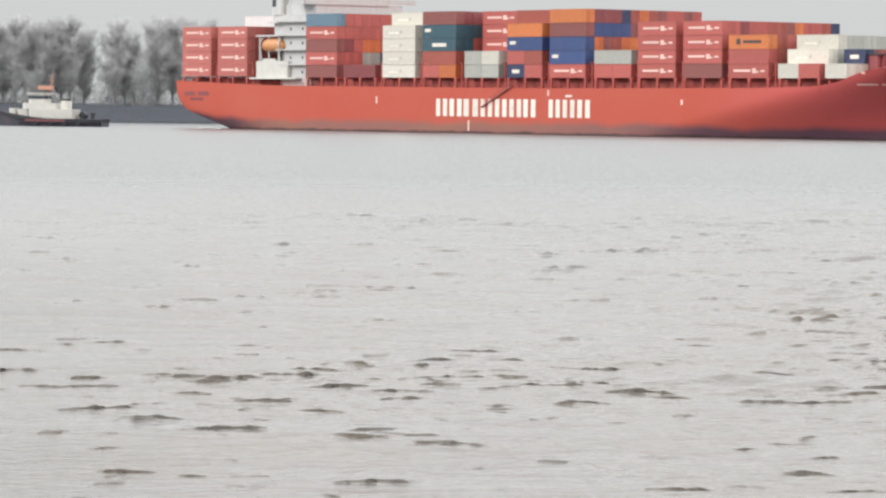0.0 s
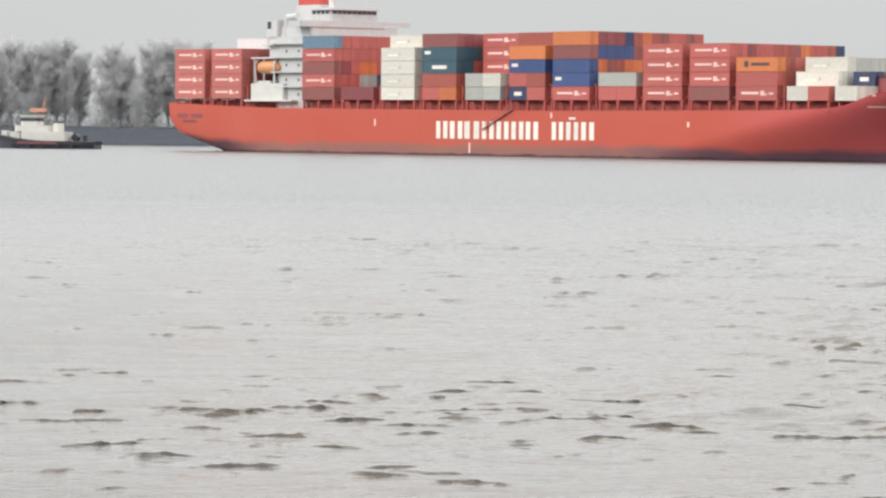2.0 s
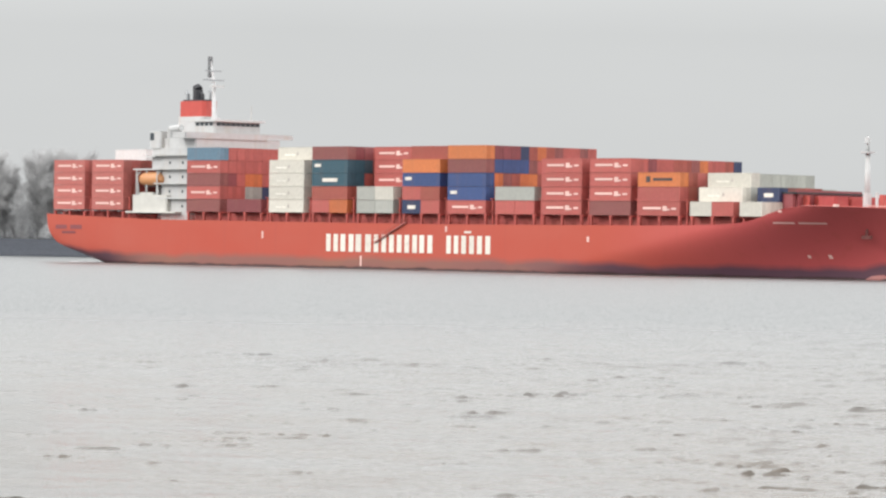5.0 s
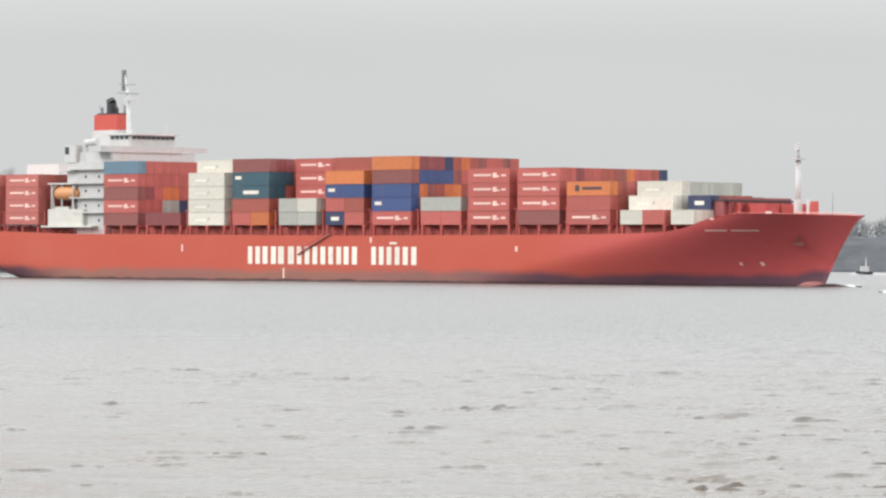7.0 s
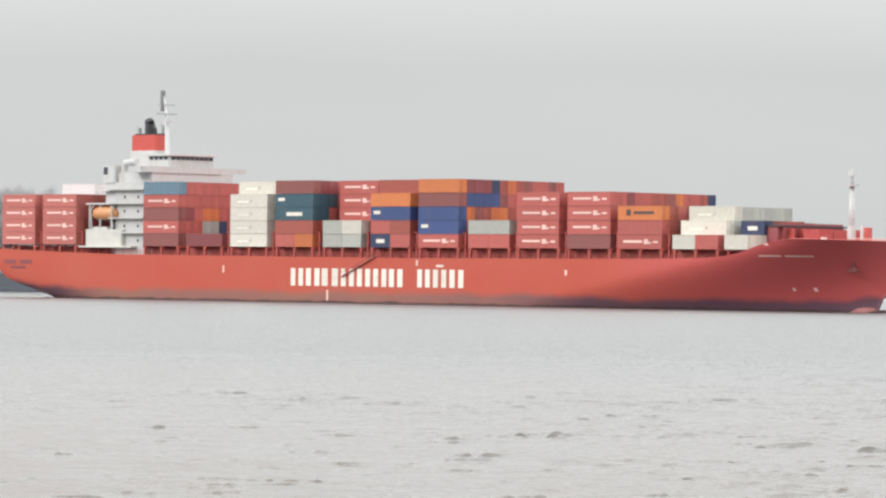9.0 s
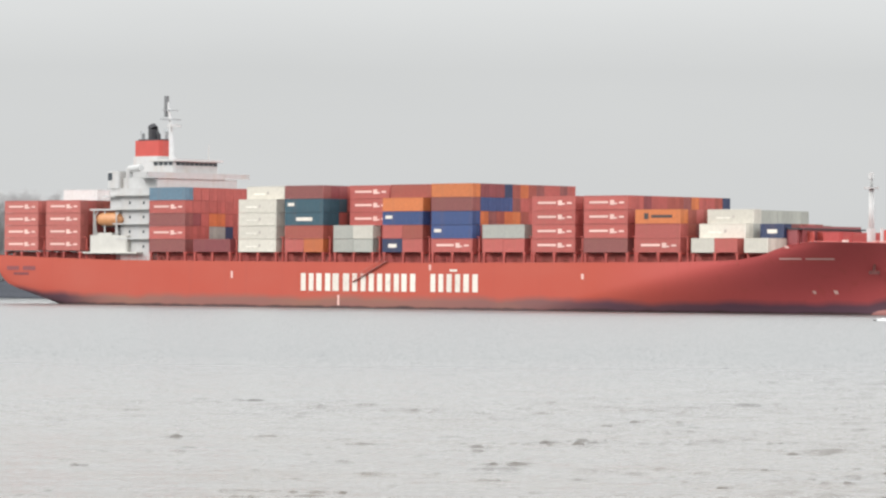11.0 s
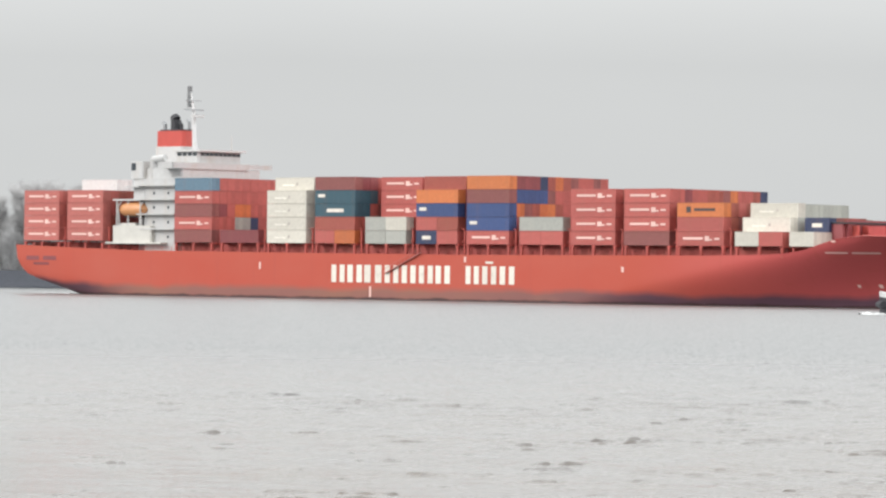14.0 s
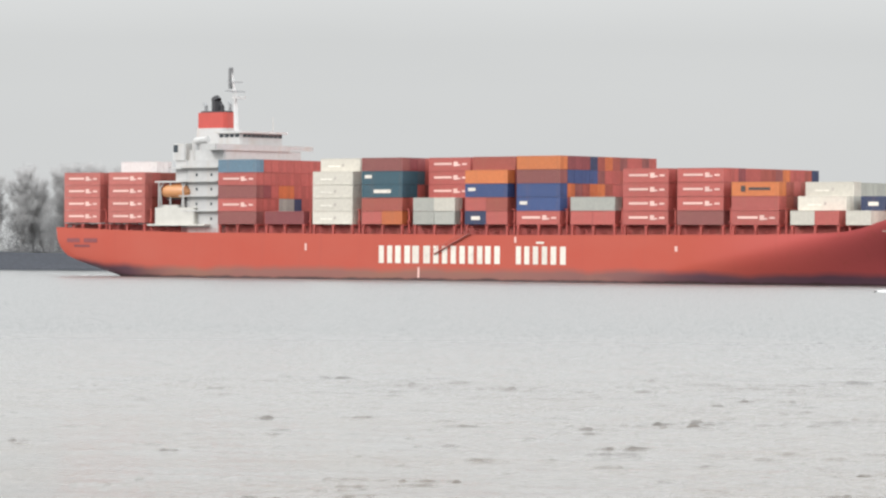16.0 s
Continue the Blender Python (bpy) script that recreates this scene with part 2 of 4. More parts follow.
def river_water():
    m = bpy.data.materials.new("muddy_river_water")
    m.use_nodes = True
    n, l = m.node_tree.nodes, m.node_tree.links
    b = n["Principled BSDF"]
    b.inputs["IOR"].default_value = 1.36
    b.inputs["Roughness"].default_value = 0.13
    tc = n.new("ShaderNodeTexCoord")
    silt = n.new("ShaderNodeTexNoise")
    silt.inputs["Scale"].default_value, silt.inputs["Detail"].default_value = 0.15, 4.0
    l.new(tc.outputs["Object"], silt.inputs["Vector"])
    mix = n.new("ShaderNodeMixRGB")
    mix.inputs["Color1"].default_value = (0.108, 0.078, 0.052, 1)
    mix.inputs["Color2"].default_value = (0.142, 0.141, 0.139, 1)
    l.new(silt.outputs[0], mix.inputs["Fac"])
    l.new(mix.outputs[0], b.inputs["Base Color"])
    ripple = n.new("ShaderNodeTexNoise")
    ripple.inputs["Scale"].default_value, ripple.inputs["Detail"].default_value = 2.6, 5.0
    l.new(tc.outputs["Object"], ripple.inputs["Vector"])
    bp = n.new("ShaderNodeBump")
    bp.inputs["Strength"].default_value, bp.inputs["Distance"].default_value = 1.0, 0.11
    l.new(ripple.outputs[0], bp.inputs["Height"])
    l.new(bp.outputs[0], b.inputs["Normal"])
    # choppy facets of the open fairway, rougher than the water in the lee of the shore
    place = n.new("ShaderNodeSeparateXYZ")
    l.new(tc.outputs["Object"], place.inputs[0])

    def far_water(lo, hi):
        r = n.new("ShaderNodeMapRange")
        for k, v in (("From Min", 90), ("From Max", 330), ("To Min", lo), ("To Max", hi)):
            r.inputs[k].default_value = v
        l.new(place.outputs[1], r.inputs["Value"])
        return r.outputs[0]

    chop = n.new("ShaderNodeTexNoise")
    chop.inputs["Scale"].default_value, chop.inputs["Detail"].default_value = 3.4, 3.0
    l.new(tc.outputs["Object"], chop.inputs["Vector"])
    off = n.new("ShaderNodeVectorMath")
    off.operation = "SUBTRACT"
    off.inputs[1].default_value = (0.5, 0.5, 0.5)
    l.new(chop.outputs["Color"], off.inputs[0])
    flat = n.new("ShaderNodeVectorMath")
    flat.operation = "MULTIPLY"
    flat.inputs[1].default_value = (1, 1, 0)
    l.new(off.outputs[0], flat.inputs[0])
    much = n.new("ShaderNodeVectorMath")
    much.operation = "SCALE"
    l.new(flat.outputs[0], much.inputs[0])
    l.new(far_water(0.0, 2.2), much.inputs["Scale"])
    geo = n.new("ShaderNodeNewGeometry")
    tilt = n.new("ShaderNodeVectorMath")
    tilt.operation = "ADD"
    l.new(geo.outputs["Normal"], tilt.inputs[0])
    l.new(much.outputs[0], tilt.inputs[1])
    unit = n.new("ShaderNodeVectorMath")
    unit.operation = "NORMALIZE"
    l.new(tilt.outputs[0], unit.inputs[0])
    l.new(unit.outputs[0], bp.inputs["Normal"])
    l.new(far_water(0.13, 0.3), b.inputs["Roughness"])
    # haze put into the base colour: it turns neutral grey farther out
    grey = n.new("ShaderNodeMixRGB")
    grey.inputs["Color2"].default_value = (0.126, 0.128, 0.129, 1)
    l.new(far_water(0.0, 1.0), grey.inputs["Fac"])
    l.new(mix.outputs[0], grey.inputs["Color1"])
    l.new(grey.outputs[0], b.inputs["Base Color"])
    return m


WATER = river_water()


# ================= mesh helpers =================
class Shape:
    """Vertices and faces of one part."""

    def __init__(self):
        self.v, self.f = [], []

    def box(self, x0, y0, z0, x1, y1, z1, cut=0.0):
        k = len(self.v)
        if cut:
            # upright box with chamfered vertical corners
            ring = [(x0 + cut, y0), (x1 - cut, y0), (x1, y0 + cut), (x1, y1 - cut), (x1 - cut, y1), (x0 + cut, y1), (x0, y1 - cut), (x0, y0 + cut)]
            self.v += [(x, y, z0) for x, y in ring] + [(x, y, z1) for x, y in ring]
            self.f += [(k + i, k + (i + 1) % 8, k + 8 + (i + 1) % 8, k + 8 + i) for i in range(8)]
            self.f += [tuple(k + 7 - i for i in range(8)), tuple(k + 8 + i for i in range(8))]
            return self
        self.v += [(x, y, z) for z in (z0, z1) for x, y in ((x0, y0), (x1, y0), (x1, y1), (x0, y1))]
        self.f += [(k, k + 3, k + 2, k + 1), (k + 4, k + 5, k + 6, k + 7)]
        self.f += [(k + i, k + (i + 1) % 4, k + 4 + (i + 1) % 4, k + 4 + i) for i in range(4)]
        return self

    def tube(self, a, b, r0, r1, sides=8, caps=True):
        a, b = Vector(a), Vector(b)
        d = (b - a).normalized()
        u = d.orthogonal().normalized()
        w = d.cross(u)
        k = len(self.v)
        for p, r in ((a, r0), (b, r1)):
            self.v += [tuple(p + (u * math.cos(q) + w * math.sin(q)) * r) for q in (2 * math.pi * i / sides for i in range(sides))]
        self.f += [(k + i, k + (i + 1) % sides, k + sides + (i + 1) % sides, k + sides + i) for i in range(sides)]
        if caps:
            self.f += [tuple(k + sides - 1 - i for i in range(sides)), tuple(k + sides + i for i in range(sides))]
        return self

    def loft(self, rings, closed=True, caps=True):
        k, n = len(self.v), len(rings[0])
        for r in rings:
            self.v += [tuple(p) for p in r]
        last = n if closed else n - 1
        for j in range(len(rings) - 1):
            for i in range(last):
                a, b = k + j * n + i, k + j * n + (i + 1) % n
                self.f.append((a, b, b + n, a + n))
        if caps and closed:
            self.f += [tuple(k + n - 1 - i for i in range(n)), tuple(k + (len(rings) - 1) * n + i for i in range(n))]
        return self

    def mesh(self, name, material, smooth=False):
        me = bpy.data.meshes.new(name)
        me.from_pydata(self.v, [], self.f)
        me.materials.append(material)
        if smooth:
            me.polygons.foreach_set("use_smooth", [True] * len(me.polygons))
        me.update()
        return me


def part(name, shape, material, parent=None, label="", smooth=False):
    """Links a shape as one mesh object, under a thing or a part."""
    ob = new(name, shape if isinstance(shape, bpy.types.Mesh) else shape.mesh(name, material, smooth))
    if parent:
        ob.parent = parent
    return tagged(ob, label)


def boxes(*rows, cut=0.0):
    s = Shape()
    for r in rows:
        s.box(*r, cut=cut)
    return s


# ================= the ship's way, shared by her cargo =================
# seconds, place of her starboard side by the sixth bay, heading
SHIP_WAY = [
    (0, -29.01, 964.38, -51.906), (2, -28.27, 963.04, -50.815), (4, -27.72, 961.70, -49.665), (6, -27.28, 960.38, -48.470),
    (8, -26.87, 959.09, -47.245), (10, -26.40, 957.86, -46.004), (12, -25.79, 956.68, -44.762), (14, -24.96, 955.58, -43.534),
    (16, -23.83, 954.58, -42.333),
]
SHIP_POSES = [(t, pose(x, y, 0, 0, 0, a)) for t, x, y, a in SHIP_WAY]
ABOARD = []  # (thing, place aboard)


def put_aboard(ob, m):
    ABOARD.append((ob, m))
    ob.matrix_basis = SHIP_POSES[0][1] @ m
    return ob


# ================= water and banks =================
def sheltered(x, y):
    """The shore to the left keeps the wind off: 0 there, 1 out in the wind."""
    return max(0.0, min(1.0, 0.55 + 0.55 * x / (0.11 * max(y, 40))))


def wave(x, y):
    """Height of the river's surface: short crossing wind waves with sharpened crests."""
    h = 0.0
    gust = 0.15 + 0.85 * sheltered(x, y) + 0.7 * noise.noise((x * 0.035, y * 0.02, 1.7))
    for ax, ay, ln, amp, seed in WAVES:
        bend = 1.6 * noise.noise((x * 0.10 + seed, y * 0.10, seed))
        p = math.sin(2 * math.pi * (x * ax + y * ay) / ln + seed + bend * 2.2)
        h += amp * (1 - 2 * math.sqrt(1 - min(0.9999, (0.5 + 0.5 * p)))) * (0.5 + noise.noise((x * 0.21, y * 0.16, seed * 3)))
    return h * max(0.12, gust)


WAVES = [(0.28, 0.96, 4.2, 0.080, 0.3), (-0.12, 0.99, 2.7, 0.055, 2.1), (0.5, 0.86, 1.7, 0.036, 4.4), (-0.45, 0.89, 1.15, 0.024, 5.2)]


def add_wavelets(xs, ys, lift):
    """Short steep wavelets, drawn out along x, strewn in loose groups: raises the rows of lift and gives back its own share."""
    rnd = random.Random(77)
    own = np.zeros_like(lift)
    for _ in range(60000):
        y0 = math.sqrt(rnd.uniform(46 ** 2, 420 ** 2))
        x0 = rnd.uniform(-1, 1) * (3 + 0.145 * y0)
        group = noise.noise((x0 * 0.12 + 9, y0 * 0.06, 4.1)) + 0.5 * noise.noise((x0 * 0.4, y0 * 0.2, 8.8)) + 0.5 * sheltered(x0, y0) - 0.25
        if rnd.random() > (0.09 + 0.9 * max(0.0, group)) * min(1.0, max(0.15, 1.7 - y0 / 170)):
            continue
        big = rnd.random() ** 4
        half, tall = 0.13 + 0.55 * big + 0.22 * rnd.random(), 0.024 + 0.072 * big
        tall *= 1 + 0.15 * min(1.0, max(0.0, (y0 - 80) / 40)) * sheltered(x0, y0)
        half *= 1 + 0.7 * min(1.0, max(0.0, (y0 - 80) / 60))
        back, skew, curve = 0.18 + 0.35 * big, rnd.gauss(0, 0.18), rnd.gauss(0, 0.14)
        j0, j1 = np.searchsorted(ys, (y0 - 0.5, y0 + 1.0))
        seed = rnd.uniform(0, 90)
        for j in range(j0, j1):
            i0, i1 = np.searchsorted(xs[j], (x0 - half, x0 + half))
            if i1 <= i0:
                continue
            step = ys[j] - ys[j - 1]
            dx = (xs[j, i0:i1] - x0) / half
            wob = np.array([noise.noise((x * 3.4, seed, 0.0)) for x in xs[j, i0:i1]])
            dy = ys[j] - y0 - skew * dx - curve * dx * dx + 0.16 * wob
            front = max(0.05, 0.8 * step)
            prof = np.where(dy < 0, 1 + dy / front, 1 - dy / max(back, 1.6 * step)).clip(0, 1) ** 1.5
            own[j, i0:i1] = np.maximum(own[j, i0:i1], tall * prof * (1 - dx * dx) * (0.75 + 0.9 * wob))
    lift += own
    return own


def build_water():
    ys, y = [-60.0, 0.0, 25.0, 40.0], 46.0
    while y < 520:
        ys.append(y)
        y += y * (0.0008 if y < 90 else 0.0017 if y < 210 else 0.0042)
    while y < 4950:
        ys.append(y)
        y *= 1.06
    ys = np.array(ys + [4950.0])
    n = 300
    us = np.linspace(-1, 1, n + 1)
    xs = us[None, :] * (4 + 0.15 * np.maximum(ys, 0))[:, None]
    fade = np.where(ys > 44, np.clip((560 - ys) / 330, 0, 1), 0)
    lift = np.zeros_like(xs)
    for j, y in enumerate(ys):
        if fade[j]:
            lift[j, 1:-1] = [wave(x, y) * fade[j] for x in xs[j, 1:-1]]
    own = add_wavelets(xs, ys, lift)
    verts, cols = [], n + 3
    for j, y in enumerate(ys):
        verts.append((-4900.0, y, 0.0))
        verts += [(x, y - 1.5 * c, h) for x, c, h in zip(xs[j], own[j], lift[j])]
        verts.append((4900.0, y, 0.0))
    faces = [(j * cols + i, j * cols + i + 1, (j + 1) * cols + i + 1, (j + 1) * cols + i) for j in range(len(ys) - 1) for i in range(cols - 1)]
    me = bpy.data.meshes.new("water")
    me.from_pydata(verts, [], faces)
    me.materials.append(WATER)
    me.polygons.foreach_set("use_smooth", [True] * len(me.polygons))
    me.update()
    return tagged(new("water", me), "wide grey river with short muddy wind waves", "water", kind="structure")


water = build_water()


def build_bank(name, label, x0, y0, x1, y1, top, material, seed):
    """A stone-faced bank along a line, with an uneven crest and a flat land behind it."""
    s, n = Shape(), 160
    d = Vector((x1 - x0, y1 - y0, 0))
    side = Vector((-d.y, d.x, 0)).normalized()
    rings = []
    for i in range(n + 1):
        p = Vector((x0, y0, 0)) + d * (i / n)
        w = noise.noise((i * 0.21, seed, 0.0))
        k = top / 5.2
        prof = [(0, -1.0), (1.0 + w, 0.5), (3.5 * k, top * 0.35 + 0.3 * w), (7 * k, top * 0.75), (10 * k, top + 0.5 * w), (60, top + 0.4), (900, top + 0.6)]
        rings.append([p + side * a + Vector((0, 0, z + 0.2 * noise.noise((i * 0.9, a, seed)))) for a, z in prof])
    s.loft(rings, closed=False)
    return tagged(part(name, s, material, None, "", False), label, "river bank", kind="structure")


bank_near = build_bank("bank_1", "dark blue-grey stone river bank below bare trees", -700, 1255, 120, 1300, 5.2, STONE, 1.0)
bank_far = build_bank("bank_2", "hazy grey far river bank", 120, 1760, 1500, 1830, 14.5, HAZE_BANK, 5.0)


# ---- trees ----
def stick(s, a, b, r0, r1):
    s.tube(a, b, r0, r1, 3, False)


def tree_shapes(seed, height, spread):
    rnd = random.Random(seed)
    trunk, crown = Shape(), Shape()
    lean = Vector((rnd.uniform(-0.06, 0.06), rnd.uniform(-0.06, 0.06), 1))
    p, r = Vector((0, 0, -0.4)), 0.42
    spine = [p]
    steps = 6
    for i in range(steps):
        q = p + lean * (height * 0.8 / steps) + Vector((rnd.uniform(-0.4, 0.4), rnd.uniform(-0.4, 0.4), 0))
        trunk.tube(p, q, r, r * 0.78, 7, False)
        p, r = q, r * 0.78
        spine.append(p)
    for i in range(54):
        t = rnd.uniform(0.10, 1.0)
        k = min(steps - 1, int(t * steps))
        a = spine[k].lerp(spine[k + 1], t * steps - k)
        ang = rnd.uniform(0, 2 * math.pi)
        reach = spread * rnd.uniform(0.35, 0.95) * (1.15 - 0.75 * abs(t - 0.45))
        rise = rnd.uniform(0.8, 2.0) * reach
        b = a + Vector((math.cos(ang) * reach, math.sin(ang) * reach, rise))
        b.z = min(b.z, height * rnd.uniform(0.84, 1.02))
        mid = a.lerp(b, 0.5) + Vector((0, 0, -0.10 * reach))
        trunk.tube(a, mid, 0.11, 0.07, 4, False)
        trunk.tube(mid, b, 0.07, 0.03, 4, False)
        for j in range(44):
            f = rnd.uniform(0.2, 1.05)
            c = a.lerp(b, f)
            w = Vector((rnd.gauss(0, 1), rnd.gauss(0, 1), rnd.uniform(0.1, 2.2))).normalized()
            e = c + w * rnd.uniform(0.8, 2.6)
            stick(crown, c, e, 0.036, 0.014)
            for _ in range(5):
                g = c.lerp(e, rnd.uniform(0.3, 1.0))
                w2 = Vector((rnd.gauss(0, 1), rnd.gauss(0, 1), rnd.uniform(-0.1, 1.8))).normalized()
                stick(crown, g, g + w2 * rnd.uniform(0.5, 1.6), 0.026, 0.011)
    return trunk, crown


def build_tree(seed, height, spread, label):
    tr, cr = tree_shapes(seed, height, spread)
    root = new("bare_tree")
    tagged(root, label, "tree", "bare trees on the bank")
    part("trunk", tr, HAZY_BARK, root, smooth=True)
    part("crown", cr, HAZY_TWIG, root, "leafless twigs greyed by haze")
    return root


def bank_y(x):
    return 1255 + (x + 700) / 820 * 45


TREES = [build_tree(11, 25, 6.5, "tall bare hazy-grey winter tree on the bank"), build_tree(12, 23, 5.0, "slim bare hazy-grey winter tree on the bank"),
         build_tree(13, 26, 7.5, "broad bare hazy-grey winter tree on the bank")]
# x along the bank, distance behind its edge, kind, size, turn
STAND = [
    (-190, 22, 0, 1.05, 10), (-183, 30, 2, 1.02, 70), (-176, 20, 1, 1.05, 140), (-169, 27, 2, 1.03, 200), (-162, 18, 0, 1.05, 250),
    (-157, 30, 2, 1.0, 300), (-152, 20, 0, 1.04, 33), (-147.5, 26, 2, 0.98, 95), (-143, 20, 1, 1.06, 160), (-139, 30, 0, 1.02, 310),
    (-135, 22, 2, 1.04, 45), (-131.5, 28, 1, 0.98, 190), (-121.5, 20, 1, 1.12, 220), (-118.5, 27, 1, 0.98, 280), (-115.5, 21, 1, 0.86, 20),
    (-108.5, 22, 1, 1.12, 120), (-104, 27, 0, 1.06, 170), (-100, 21, 2, 1.05, 240), (-95, 28, 0, 1.04, 100), (-89, 24, 2, 1.0, 310),
    (-80, 22, 1, 1.0, 60), (-72, 28, 0, 0.97, 130), (-200, 26, 2, 1.0, 0), (-210, 22, 0, 1.0, 50),
]
used_kind = set()
for x, back_by, kind, size, turn in STAND:
    m = pose(x, bank_y(x) + back_by, 4.9, 0, 0, turn)
    if kind in used_kind:
        t = copy_thing(TREES[kind], m)
    else:
        t = TREES[kind]
        used_kind.add(kind)
        t.matrix_basis = m
    t.scale = (size, size, size * 1.04)


def build_shrubs():
    """Thin scrub below the trees."""
    rnd = random.Random(5)
    s = Shape()
    for i in range(38000):
        x = rnd.uniform(-260, -40)
        dense = 0.75 + 0.3 * math.sin(x * 0.55) + 0.25 * math.sin(x * 0.21 + 1)
        if rnd.random() > dense:
            continue
        a = Vector((x, bank_y(x) + rnd.uniform(14, 46), 4.6 + 11 * rnd.random() ** 1.5))
        w = Vector((rnd.gauss(0, 1), rnd.gauss(0, 1), rnd.uniform(0, 2.4))).normalized()
        stick(s, a, a + w * rnd.uniform(1.2, 3.2), 0.045, 0.018)
    ob = part("undergrowth", s, SCRUB)
    return tagged(ob, "bare grey undergrowth below the trees", "undergrowth", kind="stuff")


build_shrubs()


def build_pale_shrub(x, back_by, height, width, seed):
    rnd = random.Random(seed)
    root = new("shrub")
    tagged(root, "pale grey leafless shrub between taller trees", "shrub", "pale shrubs on the bank")
    stem, twigs = Shape(), Shape()
    for i in range(7):
        b = Vector((rnd.uniform(-1, 1) * width * 0.35, rnd.uniform(-1, 1) * width * 0.3, height * rnd.uniform(0.6, 0.95)))
        stem.tube((rnd.uniform(-0.3, 0.3), 0, -0.3), b, 0.12, 0.05, 4, False)
        for j in range(300):
            c = b * rnd.uniform(0.3, 1.0) + Vector((rnd.gauss(0, 0.16) * width, rnd.gauss(0, 0.16) * width, rnd.gauss(0, 0.05) * height))
            w = Vector((rnd.gauss(0, 1), rnd.gauss(0, 1), rnd.uniform(-0.3, 1.5))).normalized()
            stick(twigs, c, c + w * rnd.uniform(0.5, 1.6), 0.04, 0.016)
    part("stem", stem, HAZY_BARK, root)
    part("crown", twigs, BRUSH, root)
    root.matrix_basis = pose(x, bank_y(x) + back_by, 4.9)


for k, (x, back_by, hgt, wid) in enumerate([(-112.0, 15, 15, 6.5), (-145.5, 16, 11, 6)]):
    build_pale_shrub(x, back_by, hgt, wid, 40 + k)


def build_far_wood():
    rnd = random.Random(8)
    s = Shape()
    for i in range(520):
        x = 130 + i * 1.6 + rnd.uniform(-1, 1)
        y = 1775 + (x - 120) * 0.05 + rnd.uniform(34, 70)
        top = (7 + 3 * min(1, max(0, (x - 190) / 60)) + 2.5 * noise.noise((x * 0.05, 3, 0)) + rnd.uniform(-2, 2)) * (1 if x < 420 else 0.8)
        for j in range(64):
            a = Vector((x + rnd.gauss(0, 1.6), y + rnd.gauss(0, 1.5), 14 + rnd.uniform(0, top - 3)))
            w = Vector((rnd.gauss(0, 0.7), rnd.gauss(0, 0.7), rnd.uniform(0.2, 2))).normalized()
            stick(s, a, a + w * rnd.uniform(1.2, 3.0), 0.13, 0.05)
    return tagged(part("far_wood", s, FARWOOD), "hazy grey bare wood on the far bank", "wood", kind="stuff")


build_far_wood()

# ================= the container ship =================
BEAM = 32.6
MID = BEAM / 2


def along(table, v):
    return float(np.interp(v, [a for a, _ in table], [b for _, b in table]))


STERN_LINE = [(-2.0, -58), (0, -64.2), (1.0, -66.4), (2.3, -71.4), (3.5, -76.8), (4.8, -80.8), (6.5, -82.8), (8.6, -83.9), (12, -84.4)]
STEM_LINE = [(-2.0, 174.2), (0, 174.2), (2.0, 174.6), (14.2, 183.6), (16, 185)]
SHEER = [(-84, 11.5), (-60, 10.8), (-40, 10.4), (0, 10.2), (60, 10.0), (130, 10.3), (146, 10.6), (150, 10.9), (154.5, 11.7), (157.5, 12.9), (161, 13.9), (166, 14.5), (176, 14.35), (186, 14.0)]


def breadth(x, z):
    """Half the hull's breadth at a place along her and a height over the water."""
    x0, x1 = along(STERN_LINE, z), along(STEM_LINE, z)
    keep = along([(-2, 0.7), (0, 0.86), (3, 0.94), (8, 0.985), (12, 0.985)], z)
    u = min(1.0, max(0.0, (x - x0) / 32))
    aft = keep + (1 - keep) * math.sqrt(1 - (1 - u) ** 2)
    start = along([(-2, 82), (0, 86), (16, 168)], z)
    w = min(1.0, max(0.0, (x - start) / (x1 - start)))
    fore = 1 - w ** along([(-2, 1.75), (0, 1.8), (5, 2.1), (16, 2.9)], z)
    return MID * aft * fore + 0.25 * w * w


def hull_point(x, z, off=0.0):
    """A point of the starboard side, a little proud of it."""
    return Vector((x, MID - breadth(x, z) - off, z))


ship = tagged(new("container_ship"), "long faded-red container ship loaded with stacked containers", "ship")


def build_hull():
    s, cols, lev = Shape(), 150, 22
    def ring(side):
        rows = []
        for i in range(cols + 1):
            f = i / cols
            ref = -84 + f * 268
            top = along(SHEER, ref)
            row = []
            for j in range(lev + 1):
                z = -2 + (top + 2) * j / lev
                x0, x1 = along(STERN_LINE, z), along(STEM_LINE, z)
                x = x0 + f * (x1 - x0)
                row.append((x, MID + side * breadth(x, z), z))
            rows.append(row)
        return rows
    port, star = ring(1), ring(-1)
    rings = [star[i][::-1] + port[i] for i in range(cols + 1)]
    s.loft(rings, closed=False)
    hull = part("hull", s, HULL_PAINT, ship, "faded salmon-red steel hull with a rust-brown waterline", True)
    end = Shape()
    end.v, end.f = list(rings[0]), [tuple(range(len(rings[0])))]
    part("transom", end, HULL_PAINT, ship)
    nose = Shape()
    nose.v, nose.f = list(rings[-1]), [tuple(reversed(range(len(rings[-1]))))]
    part("stem_plate", nose, HULL_PAINT, ship)
    return hull


hull = build_hull()
